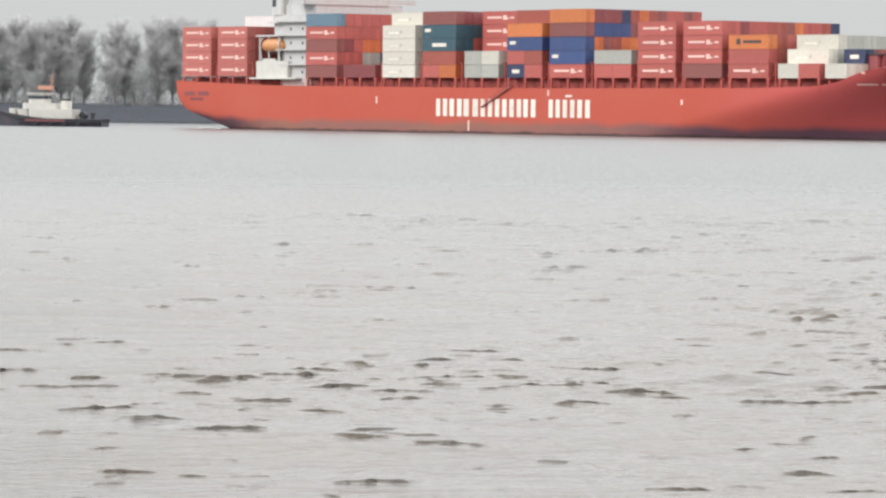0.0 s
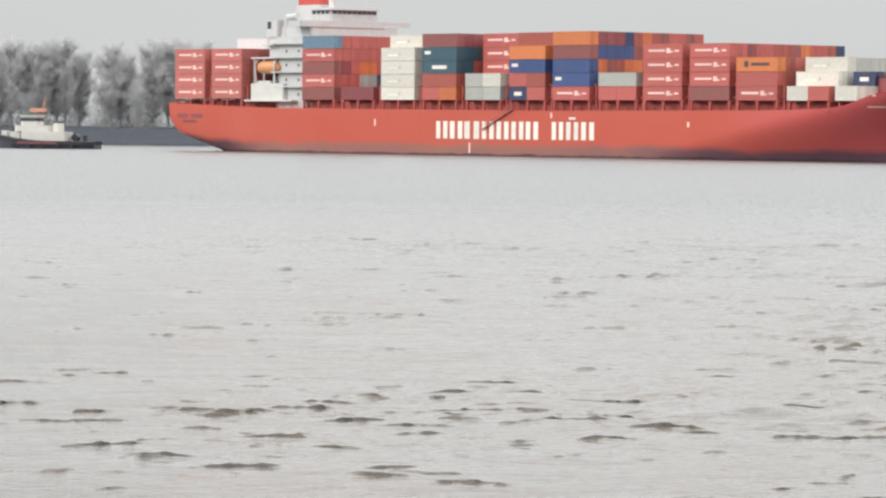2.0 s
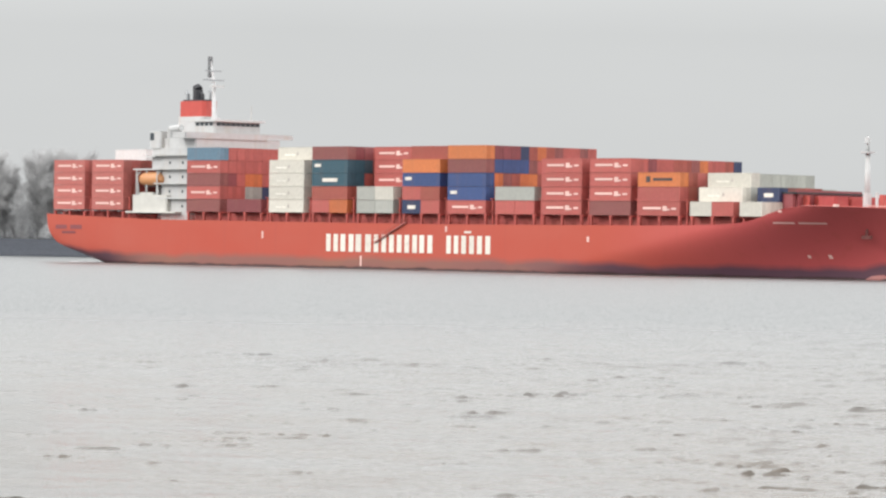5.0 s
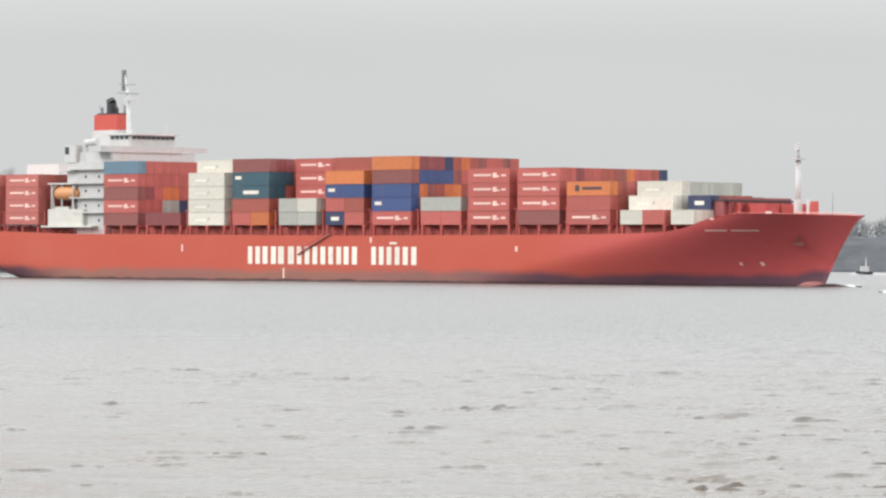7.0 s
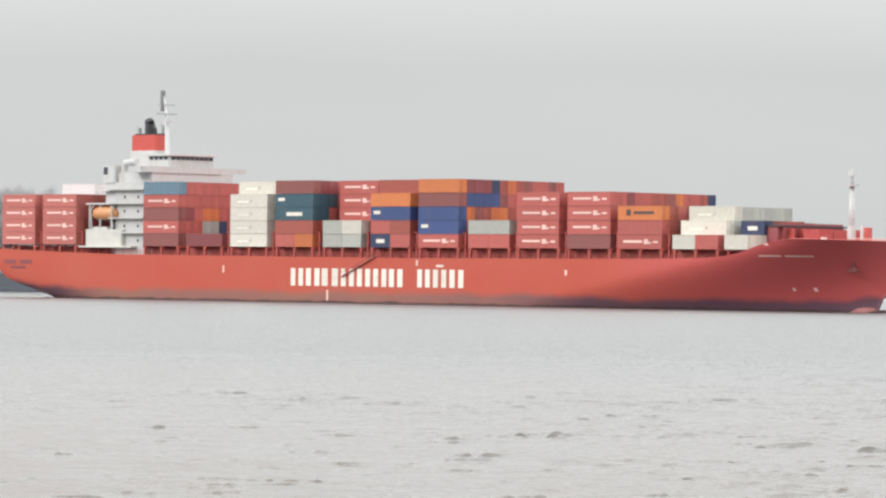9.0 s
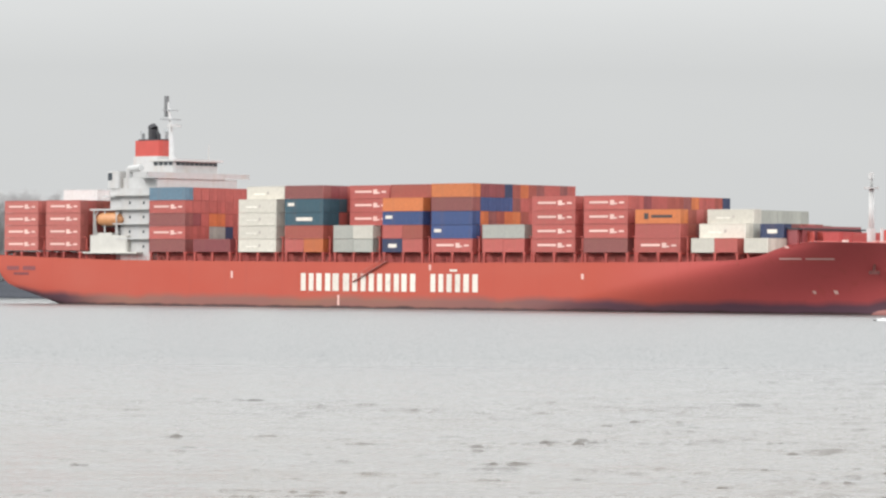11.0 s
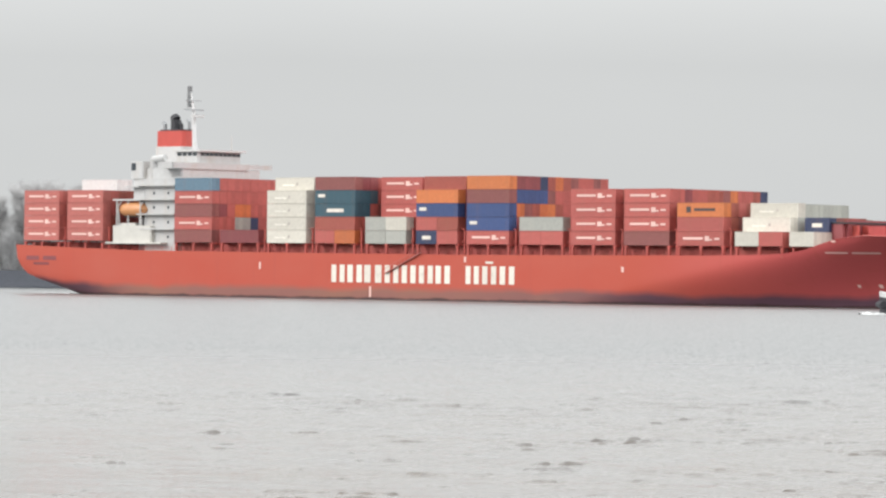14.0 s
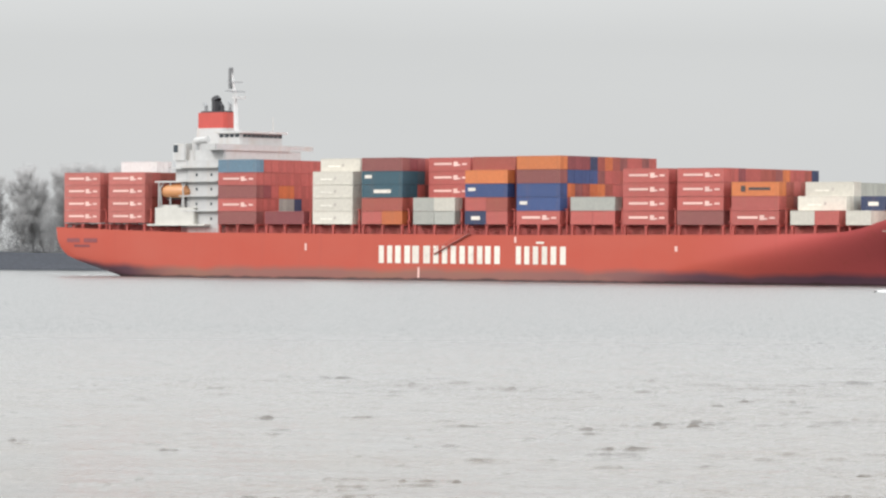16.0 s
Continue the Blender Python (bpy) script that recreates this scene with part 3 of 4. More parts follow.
# rounded bulb at the stem, awash
bulb = Shape()
rings = []
for i in range(9):
    f = i / 8
    r = 1.7 * math.sqrt(max(0.02, 1 - (f * 1.0) ** 2.2))
    rings.append([(165.0 + 10.2 * f, MID + r * 1.2 * math.cos(q), 0.2 + r * math.sin(q)) for q in (2 * math.pi * k / 14 for k in range(14))])
bulb.loft(rings)
part("bulbous_bow", bulb, paint("bulb_paint", (0.30, 0.115, 0.105), 0.6, 0, 0.15, 0.6, RUST, 0.3, 0.4), ship, "pinkish worn bulbous bow at the waterline", True)

# deck, hatch coaming and the pillars that carry the outer stacks
deck = Shape()
rows = []
for x in range(-83, 182, 3):
    z = along(SHEER, x) - (0.25 if x < 145 else 1.2)
    w = max(0.1, breadth(x, z) - 0.25)
    rows.append([(x, MID - w, z), (x, MID + w, z)])
deck.loft(rows, closed=False)
part("deck", deck, DECK_RED, ship, "dull red steel deck")
part("hatch_coaming", boxes((-30, 2.6, 9.8, 146, BEAM - 2.6, 12.15), (-82, 3.2, 10.6, -53, BEAM - 3.2, 12.25)), DECK_RED, ship)

BAYS = {"a": -81.4, "b": -66.3, "c": -30.0, "d": -15.0, "e": 0.0, "f": 15.0, "g": 30.5, "h": 45.7, "i": 60.5, "j": 75.7, "k": 90.1, "l": 104.7, "m": 119.0, "n": 134.2, "o": 148.2}
BASE, TIER, ROW = 12.3, 2.95, 2.5
pillar = boxes((0, 0.05, 9.9, 0.5, 0.55, BASE - 0.02), (-0.25, 0.05, BASE - 0.35, 0.75, 2.3, BASE - 0.02)).mesh("pillar", STEEL_RED)
for key, x in BAYS.items():
    if key == "o":
        continue
    for dx in (0.1, 5.9, 11.7):
        for y in (0.15, BEAM - 2.6):
            o = part("pillar", pillar, None, ship)
            o.location = (x + dx, y, 0)
for y in (0.9, BEAM - 3.4):
    part("pillar", boxes((148.3, y, 10.6, 148.8, y + 0.5, BASE - 0.02), (148.1, y, BASE - 0.35, 153.9, y + 0.5, BASE - 0.02)), STEEL_RED, ship)
# side railing between the pillars
rail = Shape()
for z in (10.75, 11.2):
    rail.box(-52, 0.12, z, 146, 0.17, z + 0.05)
for x in range(-52, 147, 3):
    rail.box(x, 0.11, 10.0, x + 0.06, 0.18, 11.25)
part("side_railing", rail, STEEL_RED, ship)
# lashing bridges between the bays
bridge_mesh = Shape()
for y in np.arange(1.0, BEAM, 2.5):
    bridge_mesh.box(0, y, 0, 0.35, y + 0.25, 5.4)
for z in (2.6, 5.3):
    bridge_mesh.box(-0.2, 0.6, z, 0.6, BEAM - 0.6, z + 0.15)
bridge_mesh = bridge_mesh.mesh("lashing_bridge", STEEL_RED)
for key in "abdefghijklm":
    o = part("lashing_bridge", bridge_mesh, None, ship)
    o.location = (BAYS[key] + 13.2, 0, 10.2)

# ---- accommodation block, bridge and funnel ----
house = part("deckhouse", boxes((-42.6, 2.2, 10.0, -31.6, BEAM - 2.2, 27.0), cut=0.4), SHIP_WHITE, ship, "weathered white accommodation block")
decks = []
for z in (15.2, 18.6, 22.0, 25.2):
    decks.append((-43.6 if z > 16 else -42.9, 0.9, z, -31.2, BEAM - 0.9, z + 0.3))
for r in decks:
    part("deck_edge", boxes(r), SHIP_WHITE, ship)
win = boxes((0, 0, 0, 0.55, 0.06, 0.65)).mesh("cabin_window", GLASS)
for z in (13.2, 16.6, 20.0, 23.3):
    for x in (-39.4, -34.6):
        o = part("cabin_window", win, None, ship)
        o.location = (x, 2.15, z)
# after deck platform with the boat station
part("boat_deck", boxes((-52.0, 1.2, 21.9, -42.4, BEAM - 1.2, 22.25)), SHIP_WHITE, ship)
part("boat_deck_wall", boxes((-51.8, 1.0, 12.0, -38.8, 4.0, 16.1), (-50.5, 1.4, 16.1, -44.5, 4.0, 16.7), cut=0.25), SHIP_CREAM, ship, "white plated boat station below the lifeboat")
part("mooring_shelf", boxes((-53.4, 0.3, 11.9, -34.6, 4.0, 12.25)), SHIP_CREAM, ship)
# shade below the boat deck is put into the after bulkhead's grey
part("after_bulkhead", boxes((-46.5, 4.5, 10.5, -42.6, BEAM - 4.5, 21.9)), paint("shaded_grey_plate", (0.33, 0.33, 0.34), 0.6), ship)
for x in (-51.0, -47.2, -43.2):
    part("boat_deck_post", boxes((x, 1.4, 16.0, x + 0.3, 1.75, 21.95)), SHIP_WHITE, ship)
for x in (-49.6, -42.2):
    part("davit", Shape().tube((x, 1.2, 16.2), (x, 0.7, 20.5), 0.2, 0.16, 6).tube((x, 0.7, 20.5), (x, 1.9, 21.9), 0.16, 0.14, 6), SHIP_WHITE, ship)
boat = Shape()
rings = []
for i in range(13):
    f = -1 + i / 6
    w = math.sqrt(max(0.03, 1 - f ** 4))
    rings.append([(-45.8 + 4.6 * f, 2.2 + 1.45 * w * math.cos(q), 19.7 + (1.75 if math.sin(q) > 0 else 1.45) * w * math.sin(q)) for q in (2 * math.pi * k / 12 for k in range(12))])
boat.loft(rings)
lifeboat = tagged(part("lifeboat", boat, BOAT_ORANGE, ship, "", True), "orange enclosed lifeboat in its davits")
part("lifeboat_keel", boxes((-48.8, 2.0, 18.0, -42.6, 2.4, 18.4)), BLACK, lifeboat)
# storeys above the cargo
part("upper_storey", boxes((-45.4, 3.5, 26.9, -31.4, BEAM - 3.5, 29.4), cut=0.4), SHIP_WHITE, ship)
wing = part("bridge_wing", boxes((-36.0, 0.2, 29.3, -31.0, BEAM - 8.0, 29.6), (-36.0, 0.2, 29.6, -35.85, BEAM - 8.0, 30.7), (-31.15, 0.2, 29.6, -31.0, BEAM - 0.2, 30.7),
     (-36.0, 0.2, 29.6, -31.0, 0.35, 30.7), (-36.0, BEAM - 8.15, 29.6, -31.0, BEAM - 8.0, 30.7)), SHIP_WHITE, ship)
part("wheelhouse", boxes((-40.5, 10.0, 29.5, -32.6, BEAM - 8.6, 33.4), cut=0.5), SHIP_WHITE, ship)
pane = boxes((0, 0, 0, 0.08, 1.3, 0.75)).mesh("wheelhouse_window", GLASS)
for k in range(9):
    o = part("wheelhouse_window", pane, None, ship)
    o.location = (-32.65, 10.6 + k * 1.45, 32.45)
for k in range(4):
    o = part("wheelhouse_window", boxes((0, 0, 0, 1.3, 0.08, 0.75)).mesh("wheelhouse_window", GLASS), None, ship)
    o.location = (-39.6 + k * 1.7, 9.95, 32.45)
part("wheelhouse_roof", boxes((-41.2, 9.2, 33.4, -31.4, BEAM - 8.0, 33.85), cut=0.4), SHIP_WHITE, ship)
part("after_house", boxes((-46.8, 2.7, 22.2, -42.6, BEAM - 2.7, 27.0), cut=0.3), SHIP_WHITE, ship)
part("deck_edge", boxes((-47.6, 1.3, 25.0, -42.9, BEAM - 1.3, 25.25)), SHIP_WHITE, ship)
aft_cabin = part("after_cabin", boxes((-47.5, 2.4, 27.0, -43.2, 6.5, 31.0), cut=0.3), SHIP_WHITE, ship)
part("cabin_window", boxes((-47.0, 2.32, 28.9, -45.6, 2.42, 30.6)), GLASS, aft_cabin)
part("vent_trunk", Shape().tube((-41.5, 4.2, 27), (-41.5, 4.2, 31.6), 0.9, 0.9, 12).tube((-41.5, 4.2, 31.4), (-37.5, 4.2, 31.8), 0.9, 0.8, 12), SHIP_WHITE, ship)
part("funnel_casing", boxes((-51.4, 13.6, 22.2, -41.9, 19.4, 34.8), cut=0.6), SHIP_WHITE, ship)
part("funnel", boxes((-51.6, 14.2, 34.8, -42.0, 18.6, 38.5), cut=0.7), FUNNEL_RED, ship, "bright red funnel with black exhaust pipes")
part("funnel_cap", boxes((-51.0, 14.7, 38.5, -42.8, 18.1, 38.85), cut=0.5), BLACK, ship)
for x, y, r, h, mt in ((-46.6, 16.0, 1.2, 42.0, BLACK), (-49.6, 15.4, 0.45, 40.7, MAST_GREY), (-48.6, 17.3, 0.45, 41.0, MAST_GREY), (-44.2, 15.6, 0.4, 40.6, BLACK), (-43.5, 17.4, 0.35, 41.2, MAST_GREY)):
    part("exhaust_pipe", Shape().tube((x, y, 38.5), (x, y, h - 0.8), r, r, 10).tube((x, y, h - 0.8), (x - 0.6, y, h), r, r * 0.85, 10), mt, ship)
mast = part("radar_mast", Shape().tube((-39.6, 15.5, 33.8), (-40.1, 15.5, 43.0), 0.62, 0.38, 8).tube((-40.1, 15.5, 42.8), (-41.5, 15.5, 48.6), 0.4, 0.16, 6), MAST_PALE, ship, "pale grey radar mast with a dark topmast")
part("topmast", boxes((-42.0, 15.0, 44.0, -41.1, 16.0, 48.9), cut=0.15), TOPMAST_GREY, mast)
part("yardarm", boxes((-40.4, 12.4, 43.2, -39.8, 18.6, 43.5), (-40.4, 13.0, 45.4, -40.1, 18.0, 45.6)), MAST_GREY, mast)
part("radar_scanner", boxes((-39.2, 13.6, 41.6, -38.6, 17.4, 42.1)), SHIP_WHITE, mast)
part("signal_mast", Shape().tube((-34.5, 22.5, 33.8), (-34.5, 22.5, 37.5), 0.12, 0.06, 6), SHIP_WHITE, ship)

# ---- forecastle ----
fore = part("breakwater", boxes((157.0, 7.0, 13.4, 157.6, BEAM - 7.0, 17.7), (150.5, 6.0, 13.0, 157.0, BEAM - 6.0, 16.9)), BOX_MAT["maroon"], ship, "dull maroon steel breakwater on the forecastle")
part("breakwater_rim", boxes((150.2, 5.8, 16.95, 157.9, BEAM - 5.8, 17.25)), BLACK, fore)
for y in np.arange(8.5, BEAM - 8, 3.2):
    part("stiffener", boxes((157.6, y, 13.4, 159.2, y + 0.25, 16.6)), STEEL_RED, fore)
for y in (9.5, 19.0):
    part("windlass", boxes((160.4, y, 13.0, 165.4, y + 4.2, 16.5), cut=0.5), WINDLASS_RED, ship)
fm = part("foremast", Shape().tube((167.6, MID, 13.5), (167.6, MID, 25.6), 0.66, 0.46, 12).tube((167.6, MID, 25.6), (167.6, MID, 28.6), 0.3, 0.2, 6), SHIP_WHITE, ship, "white tubular foremast", True)
part("lookout_platform", boxes((166.4, MID - 1.3, 25.2, 168.8, MID + 1.3, 25.6), cut=0.4), SHIP_WHITE, fm)
part("mast_lamp", Shape().tube((167.6, MID - 0.2, 27.2), (167.6, MID - 0.2, 28.4), 0.6, 0.5, 8), SHIP_WHITE, fm)
part("mast_foot", boxes((166.9, MID - 0.8, 13.0, 168.3, MID + 0.8, 17.2), cut=0.3), SHIP_WHITE, fm)
part("store_house", boxes((169.6, MID + 1.4, 13.0, 170.6, MID + 2.8, 17.0)), STEEL_RED, ship)
part("vent_post", Shape().tube((170.6, MID - 0.4, 13.0), (170.6, MID - 0.4, 17.4), 0.34, 0.3, 8), SHIP_WHITE, ship)
part("bow_railing", Shape().tube((171, MID - 4.0, 14.7), (182.0, MID - 0.5, 14.5), 0.1, 0.1, 5).tube((182.0, MID + 0.5, 14.5), (171, MID + 4.0, 14.7), 0.1, 0.1, 5), PINK_MARK, ship)
part("bulwark_cap", Shape().loft([[hull_point(x, along(SHEER, x) - 0.02, 0.1), hull_point(x, along(SHEER, x) - 0.02, -0.2) + Vector((0, 0, 0.12))] for x in np.linspace(158, 182, 16)], closed=False), STEEL_RED, ship)
part("jackstaff", Shape().tube((176.7, MID, 14.0), (176.7, MID, 18.6), 0.12, 0.06, 6), MAST_GREY, ship)
for x in (158.5, 171.5):
    part("mooring_lead", boxes((x, hull_point(x, along(SHEER, x)).y - 0.05, along(SHEER, x) - 0.05, x + 1.2, hull_point(x, along(SHEER, x)).y + 0.8, along(SHEER, x) + 0.4), cut=0.15), PINK_MARK, ship)
pocket = hull_point(173.0, 9.5)
part("anchor", Shape().tube(pocket + Vector((0, -0.2, -1.0)), pocket + Vector((0.3, -0.3, 0.9)), 0.35, 0.25, 8).box(pocket.x - 1.0, pocket.y - 0.55, pocket.z - 1.4, pocket.x + 1.2, pocket.y + 0.2, pocket.z - 0.7), paint("rusty_anchor_iron", (0.15, 0.045, 0.04), 0.7), ship, "dark rusty anchor in its hawse")


# ---- painted marks on the side: plain bars and shapes ----
def side_mark(name, x0, x1, z0, z1, material, off=0.03, label=""):
    s, n = Shape(), max(1, int((x1 - x0) / 1.5))
    cols = []
    for i in range(n + 1):
        x = x0 + (x1 - x0) * i / n
        cols.append([hull_point(x, z0, off), hull_point(x, z1, off), hull_point(x, z1, off - 0.02), hull_point(x, z0, off - 0.02)])
    s.loft(cols)
    return part(name, s, material, ship, label)


def bar_mark(pieces, label):
    s = Shape()
    for x0, x1, z0, z1 in pieces:
        s.loft([[hull_point(x, z0, 0.04), hull_point(x, z1, 0.04), hull_point(x, z1, 0.01), hull_point(x, z0, 0.01)] for x in (x0, x1)])
    return part("side_lettering_block", s, WHITE_MARK, ship, label)


# the line's name along the side, as plain upright white blocks
BLOCKS = [(20.4, 24.4), (25.3, 29.7), (30.4, 35.6), (36.6, 40.7), (41.7, 45.8), (46.8, 50.9), (51.7, 55.9), (60.5, 64.3), (65.3, 69.3), (70.3, 74.5)]
for k, (x0, x1) in enumerate(BLOCKS):
    w = (x1 - x0) * 0.37
    bar_mark([(x0, x0 + w, 3.75, 7.6), (x1 - w, x1, 3.75, 7.6)], "plain white painted block")
bar_mark([(66.2, 68.4, 8.15, 8.6)], "plain white painted block")
for k in range(2):
    x0 = (156.4, 161.9)[k]
    side_mark("name_bar", x0, x0 + (4.7, 5.4)[k], 10.9, 11.2, PINK_MARK, 0.05, "pale painted bar")
for x0, x1, z0, z1 in ((-80.5, -76.0, 7.9, 8.9), (-74.6, -70.0, 7.9, 8.9), (-78.0, -72.5, 6.8, 7.4)):
    side_mark("stern_bar", x0, x1, z0, z1, BOX_MAT["maroon"], 0.05, "dark painted bar")
for x, z0, z1, w in ((-2.3, 6.4, 8.0, 0.6), (104.2, 6.7, 7.8, 0.7), (60.0, 8.4, 9.6, 0.6), (32.0, 0.6, 2.9, 0.55), (159.0, 4.15, 4.75, 0.6), (163.2, 4.1, 4.85, 0.75)):
    side_mark("white_mark", x, x + w, z0, z1, PINK_MARK, 0.05, "small pale painted mark")
ladder = Shape()
for dy in (0.12, 0.5):
    ladder.tube((37.0, -dy, 5.8), (47.6, -dy, 10.4), 0.1, 0.1, 5)
for k in range(24):
    f = k / 23
    ladder.box(37.0 + 10.6 * f, -0.5, 5.75 + 4.6 * f, 37.3 + 10.6 * f, -0.1, 5.82 + 4.6 * f)
for k in range(8):
    f = k / 7
    ladder.box(37.0 + 10.6 * f, -0.53, 5.8 + 4.6 * f, 37.06 + 10.6 * f, -0.47, 6.8 + 4.6 * f)
ladder.tube((37.0, -0.5, 6.8), (47.6, -0.5, 11.4), 0.05, 0.05, 5)
part("accommodation_ladder", ladder, paint("ladder_alloy", (0.40, 0.13, 0.11), 0.6, 0.0), ship, "dark boarding ladder stowed along the side")




# ================= containers =================
def ridged(x0, x1, z0, z1, y, out_way, pitch, deep):
    """A corrugated wall along x."""
    s, n = Shape(), max(4, int((x1 - x0) / pitch))
    lo, hi = [], []
    for i in range(n):
        a = x0 + (x1 - x0) * i / n
        w = (x1 - x0) / n
        for f, d in ((0.0, 0), (0.4, 0), (0.5, 1), (0.9, 1)):
            lo.append((a + f * w, y - out_way * deep * d, z0))
    lo.append((x1, y, z0))
    hi = [(x, yy, z1) for x, yy, _ in lo]
    s.loft([lo, hi], closed=False)
    return s


BOX_PROTO = {}


def container(colour, long_, mark):
    """A shipping container: frame, two ridged walls, roof, plain end, two doors with their rods, and its painted marks."""
    key = (colour, long_, mark)
    if key in BOX_PROTO:
        return copy_thing(BOX_PROTO[key], Matrix())
    mt = BOX_MAT[colour]
    ln, wd, ht = (12.19 if long_ else 6.06), 2.44, 2.88
    fr = Shape()
    for x in (0, ln - 0.16):
        for y in (0, wd - 0.16):
            fr.box(x, y, 0, x + 0.16, y + 0.16, ht)
    for z in (0, ht - 0.13):
        for y in (0, wd - 0.1):
            fr.box(0.16, y, z, ln - 0.16, y + 0.1, z + 0.13)
        for x in (0, ln - 0.1):
            fr.box(x, 0.16, z, x + 0.1, wd - 0.16, z + 0.13)
    root = part("shipping_container", fr, mt)
    size = "forty-foot" if long_ else "twenty-foot"
    tagged(root, f"{BOX_PAINT[colour][1]} {size} steel container stacked on deck" + (" with pale markings" if mark else ""), "container", "containers on deck")
    part("side_panel", ridged(0.16, ln - 0.16, 0.13, ht - 0.13, 0.02, -1, 0.55, 0.06), mt, root)
    part("side_panel", ridged(0.16, ln - 0.16, 0.13, ht - 0.13, wd - 0.02, 1, 0.55, 0.06), mt, root)
    part("roof_panel", boxes((0.1, 0.1, ht - 0.10, ln - 0.1, wd - 0.1, ht - 0.03)), mt, root)
    part("end_panel", boxes((0.03, 0.16, 0.13, 0.07, wd - 0.16, ht - 0.13)), mt, root)
    for y0 in (0.16, wd / 2 + 0.01):
        d = Shape().box(ln - 0.08, y0, 0.13, ln - 0.03, y0 + wd / 2 - 0.18, ht - 0.13)
        for r in (0.3, 0.75):
            d.box(ln - 0.03, y0 + r, 0.15, ln + 0.01, y0 + r + 0.05, ht - 0.15)
        part("door", d, mt, root)
    if mark == "line":
        part("marking", boxes((1.6, -0.025, 1.25, 6.8, -0.01, 1.72)), PINK_MARK, root, "pale bar of painted writing")
        part("marking", boxes((7.3, -0.025, 0.95, 8.5, -0.01, 1.95), (8.5, -0.025, 1.05, 9.3, -0.01, 1.4)), PINK_MARK, root, "pale painted emblem")
        part("marking", boxes((9.8, -0.025, 1.2, 11.2, -0.01, 1.6)), PINK_MARK, root)
    elif mark == "dot":
        part("marking", boxes((6.6, -0.025, 1.1, 7.2, -0.01, 1.7)), paint("grey_emblem", (0.40, 0.36, 0.33), 0.6), root, "small grey painted emblem")
        part("marking", boxes((2.2, -0.025, 1.0, 6.0, -0.01, 1.3)), paint("faint_bar", (0.70, 0.67, 0.60), 0.6), root)
    elif mark == "wide":
        part("marking", boxes((ln * 0.3, -0.025, 0.95, ln * 0.72, -0.01, 1.75)), WHITE_MARK, root, "white bar of painted writing")
    elif mark == "small":
        part("marking", boxes((0.9, -0.025, 1.3, 3.0, -0.01, 2.0)), WHITE_MARK, root, "white bar of painted writing")
    elif mark == "dark":
        part("marking", boxes((2.4, -0.025, 0.9, 3.6, -0.01, 2.1), (4.4, -0.025, 1.2, 10.0, -0.01, 1.75)), DARK_MARK, root, "dark bar of painted writing")
    BOX_PROTO[key] = root
    return root


R = ("red", "line")
# the outermost starboard row, from the deck upwards: one container, or a pair of short ones
OUTER = {
    "a": [("salmon", "line")] * 4, "b": [("salmon", "line")] * 4,
    "c": ["brown", R, "brown", R, "slate"],
    "d": ["maroon"],
    "e": [("white", "dot")] * 4,
    "f": [["red", "amber"], "rust", ("teal", "wide"), ("teal", "small"), "brown"],
    "g": [["grey", "grey"], ["grey", "white"]],
    "h": [[("navy", "wide"), "red"], ["red", "rust"], ("blue", "small"), "orange"],
    "i": [R, ("blue", "small"), "blue", "brown", "orange"],
    "j": [["red", "red"], "grey"],
    "k": [R, R, R, R],
    "l": ["brown", R, R, R],
    "m": [R, "red", ("orange", "dark")],
    "n": [["white", "red"]],
    "o": [["white", None]],
}
# heights of the rows inboard of it
INNER = {
    "a": [4] * 12, "b": [4] * 12, "c": [5] * 12, "d": [1] * 12, "e": [5] * 12, "f": [5] * 12, "g": [2] + [5] * 11, "h": [5] * 12,
    "i": [5] * 12, "j": [2] * 12, "k": [4] * 12, "l": [4] * 12, "m": [3] * 12, "n": [2] + [3] * 10, "o": [1, 2, 2, 2, 2, 2, 1, 1],
}
SPECIAL = {
    ("e", 1, 4): ("white", "dot"), ("e", 2, 4): ("white", "dot"),
    ("c", 1, 2): "maroon", ("c", 3, 1): "grey", ("c", 4, 1): "grey", ("c", 5, 1): "navy", ("c", 3, 2): "amber", ("c", 4, 2): "amber",
    ("f", 1, 3): "teal", ("f", 2, 3): "teal", ("f", 1, 2): "teal", ("f", 9, 4): "white", ("f", 10, 4): "white", ("f", 11, 4): "grey", ("f", 2, 4): "maroon", ("f", 1, 4): "maroon",
    ("g", 2, 2): R, ("g", 2, 3): R, ("g", 2, 4): R, ("h", 1, 4): "rust",
    ("i", 1, 4): "maroon", ("i", 2, 4): "maroon", ("i", 3, 4): "maroon", ("i", 4, 4): "navy", ("i", 5, 4): "rust", ("i", 6, 4): "amber", ("i", 7, 4): "rust",
    ("i", 1, 3): "blue", ("i", 2, 3): "blue", ("i", 3, 3): "blue", ("i", 4, 3): "blue", ("i", 1, 2): "amber", ("i", 2, 2): "brown", ("i", 3, 2): "rust", ("i", 4, 2): "amber", ("i", 5, 2): "orange",
    ("l", 12, 3): "navy", ("n", 1, 1): ("white", "dot"), ("n", 2, 2): ("white", "dot"),
    ("o", 2, 1): ("navy", "wide"), ("o", 1, 0): "white", ("o", 2, 0): "white",
}
for r in range(2, 12):
    SPECIAL[("n", r, 1)] = "grey"
    if r > 2:
        SPECIAL[("n", r, 2)] = ["grey", None]
for r in range(1, 13):
    for z in range(4):
        SPECIAL[("e", r, z)] = "white" if r < 4 else "red"
rnd = random.Random(21)


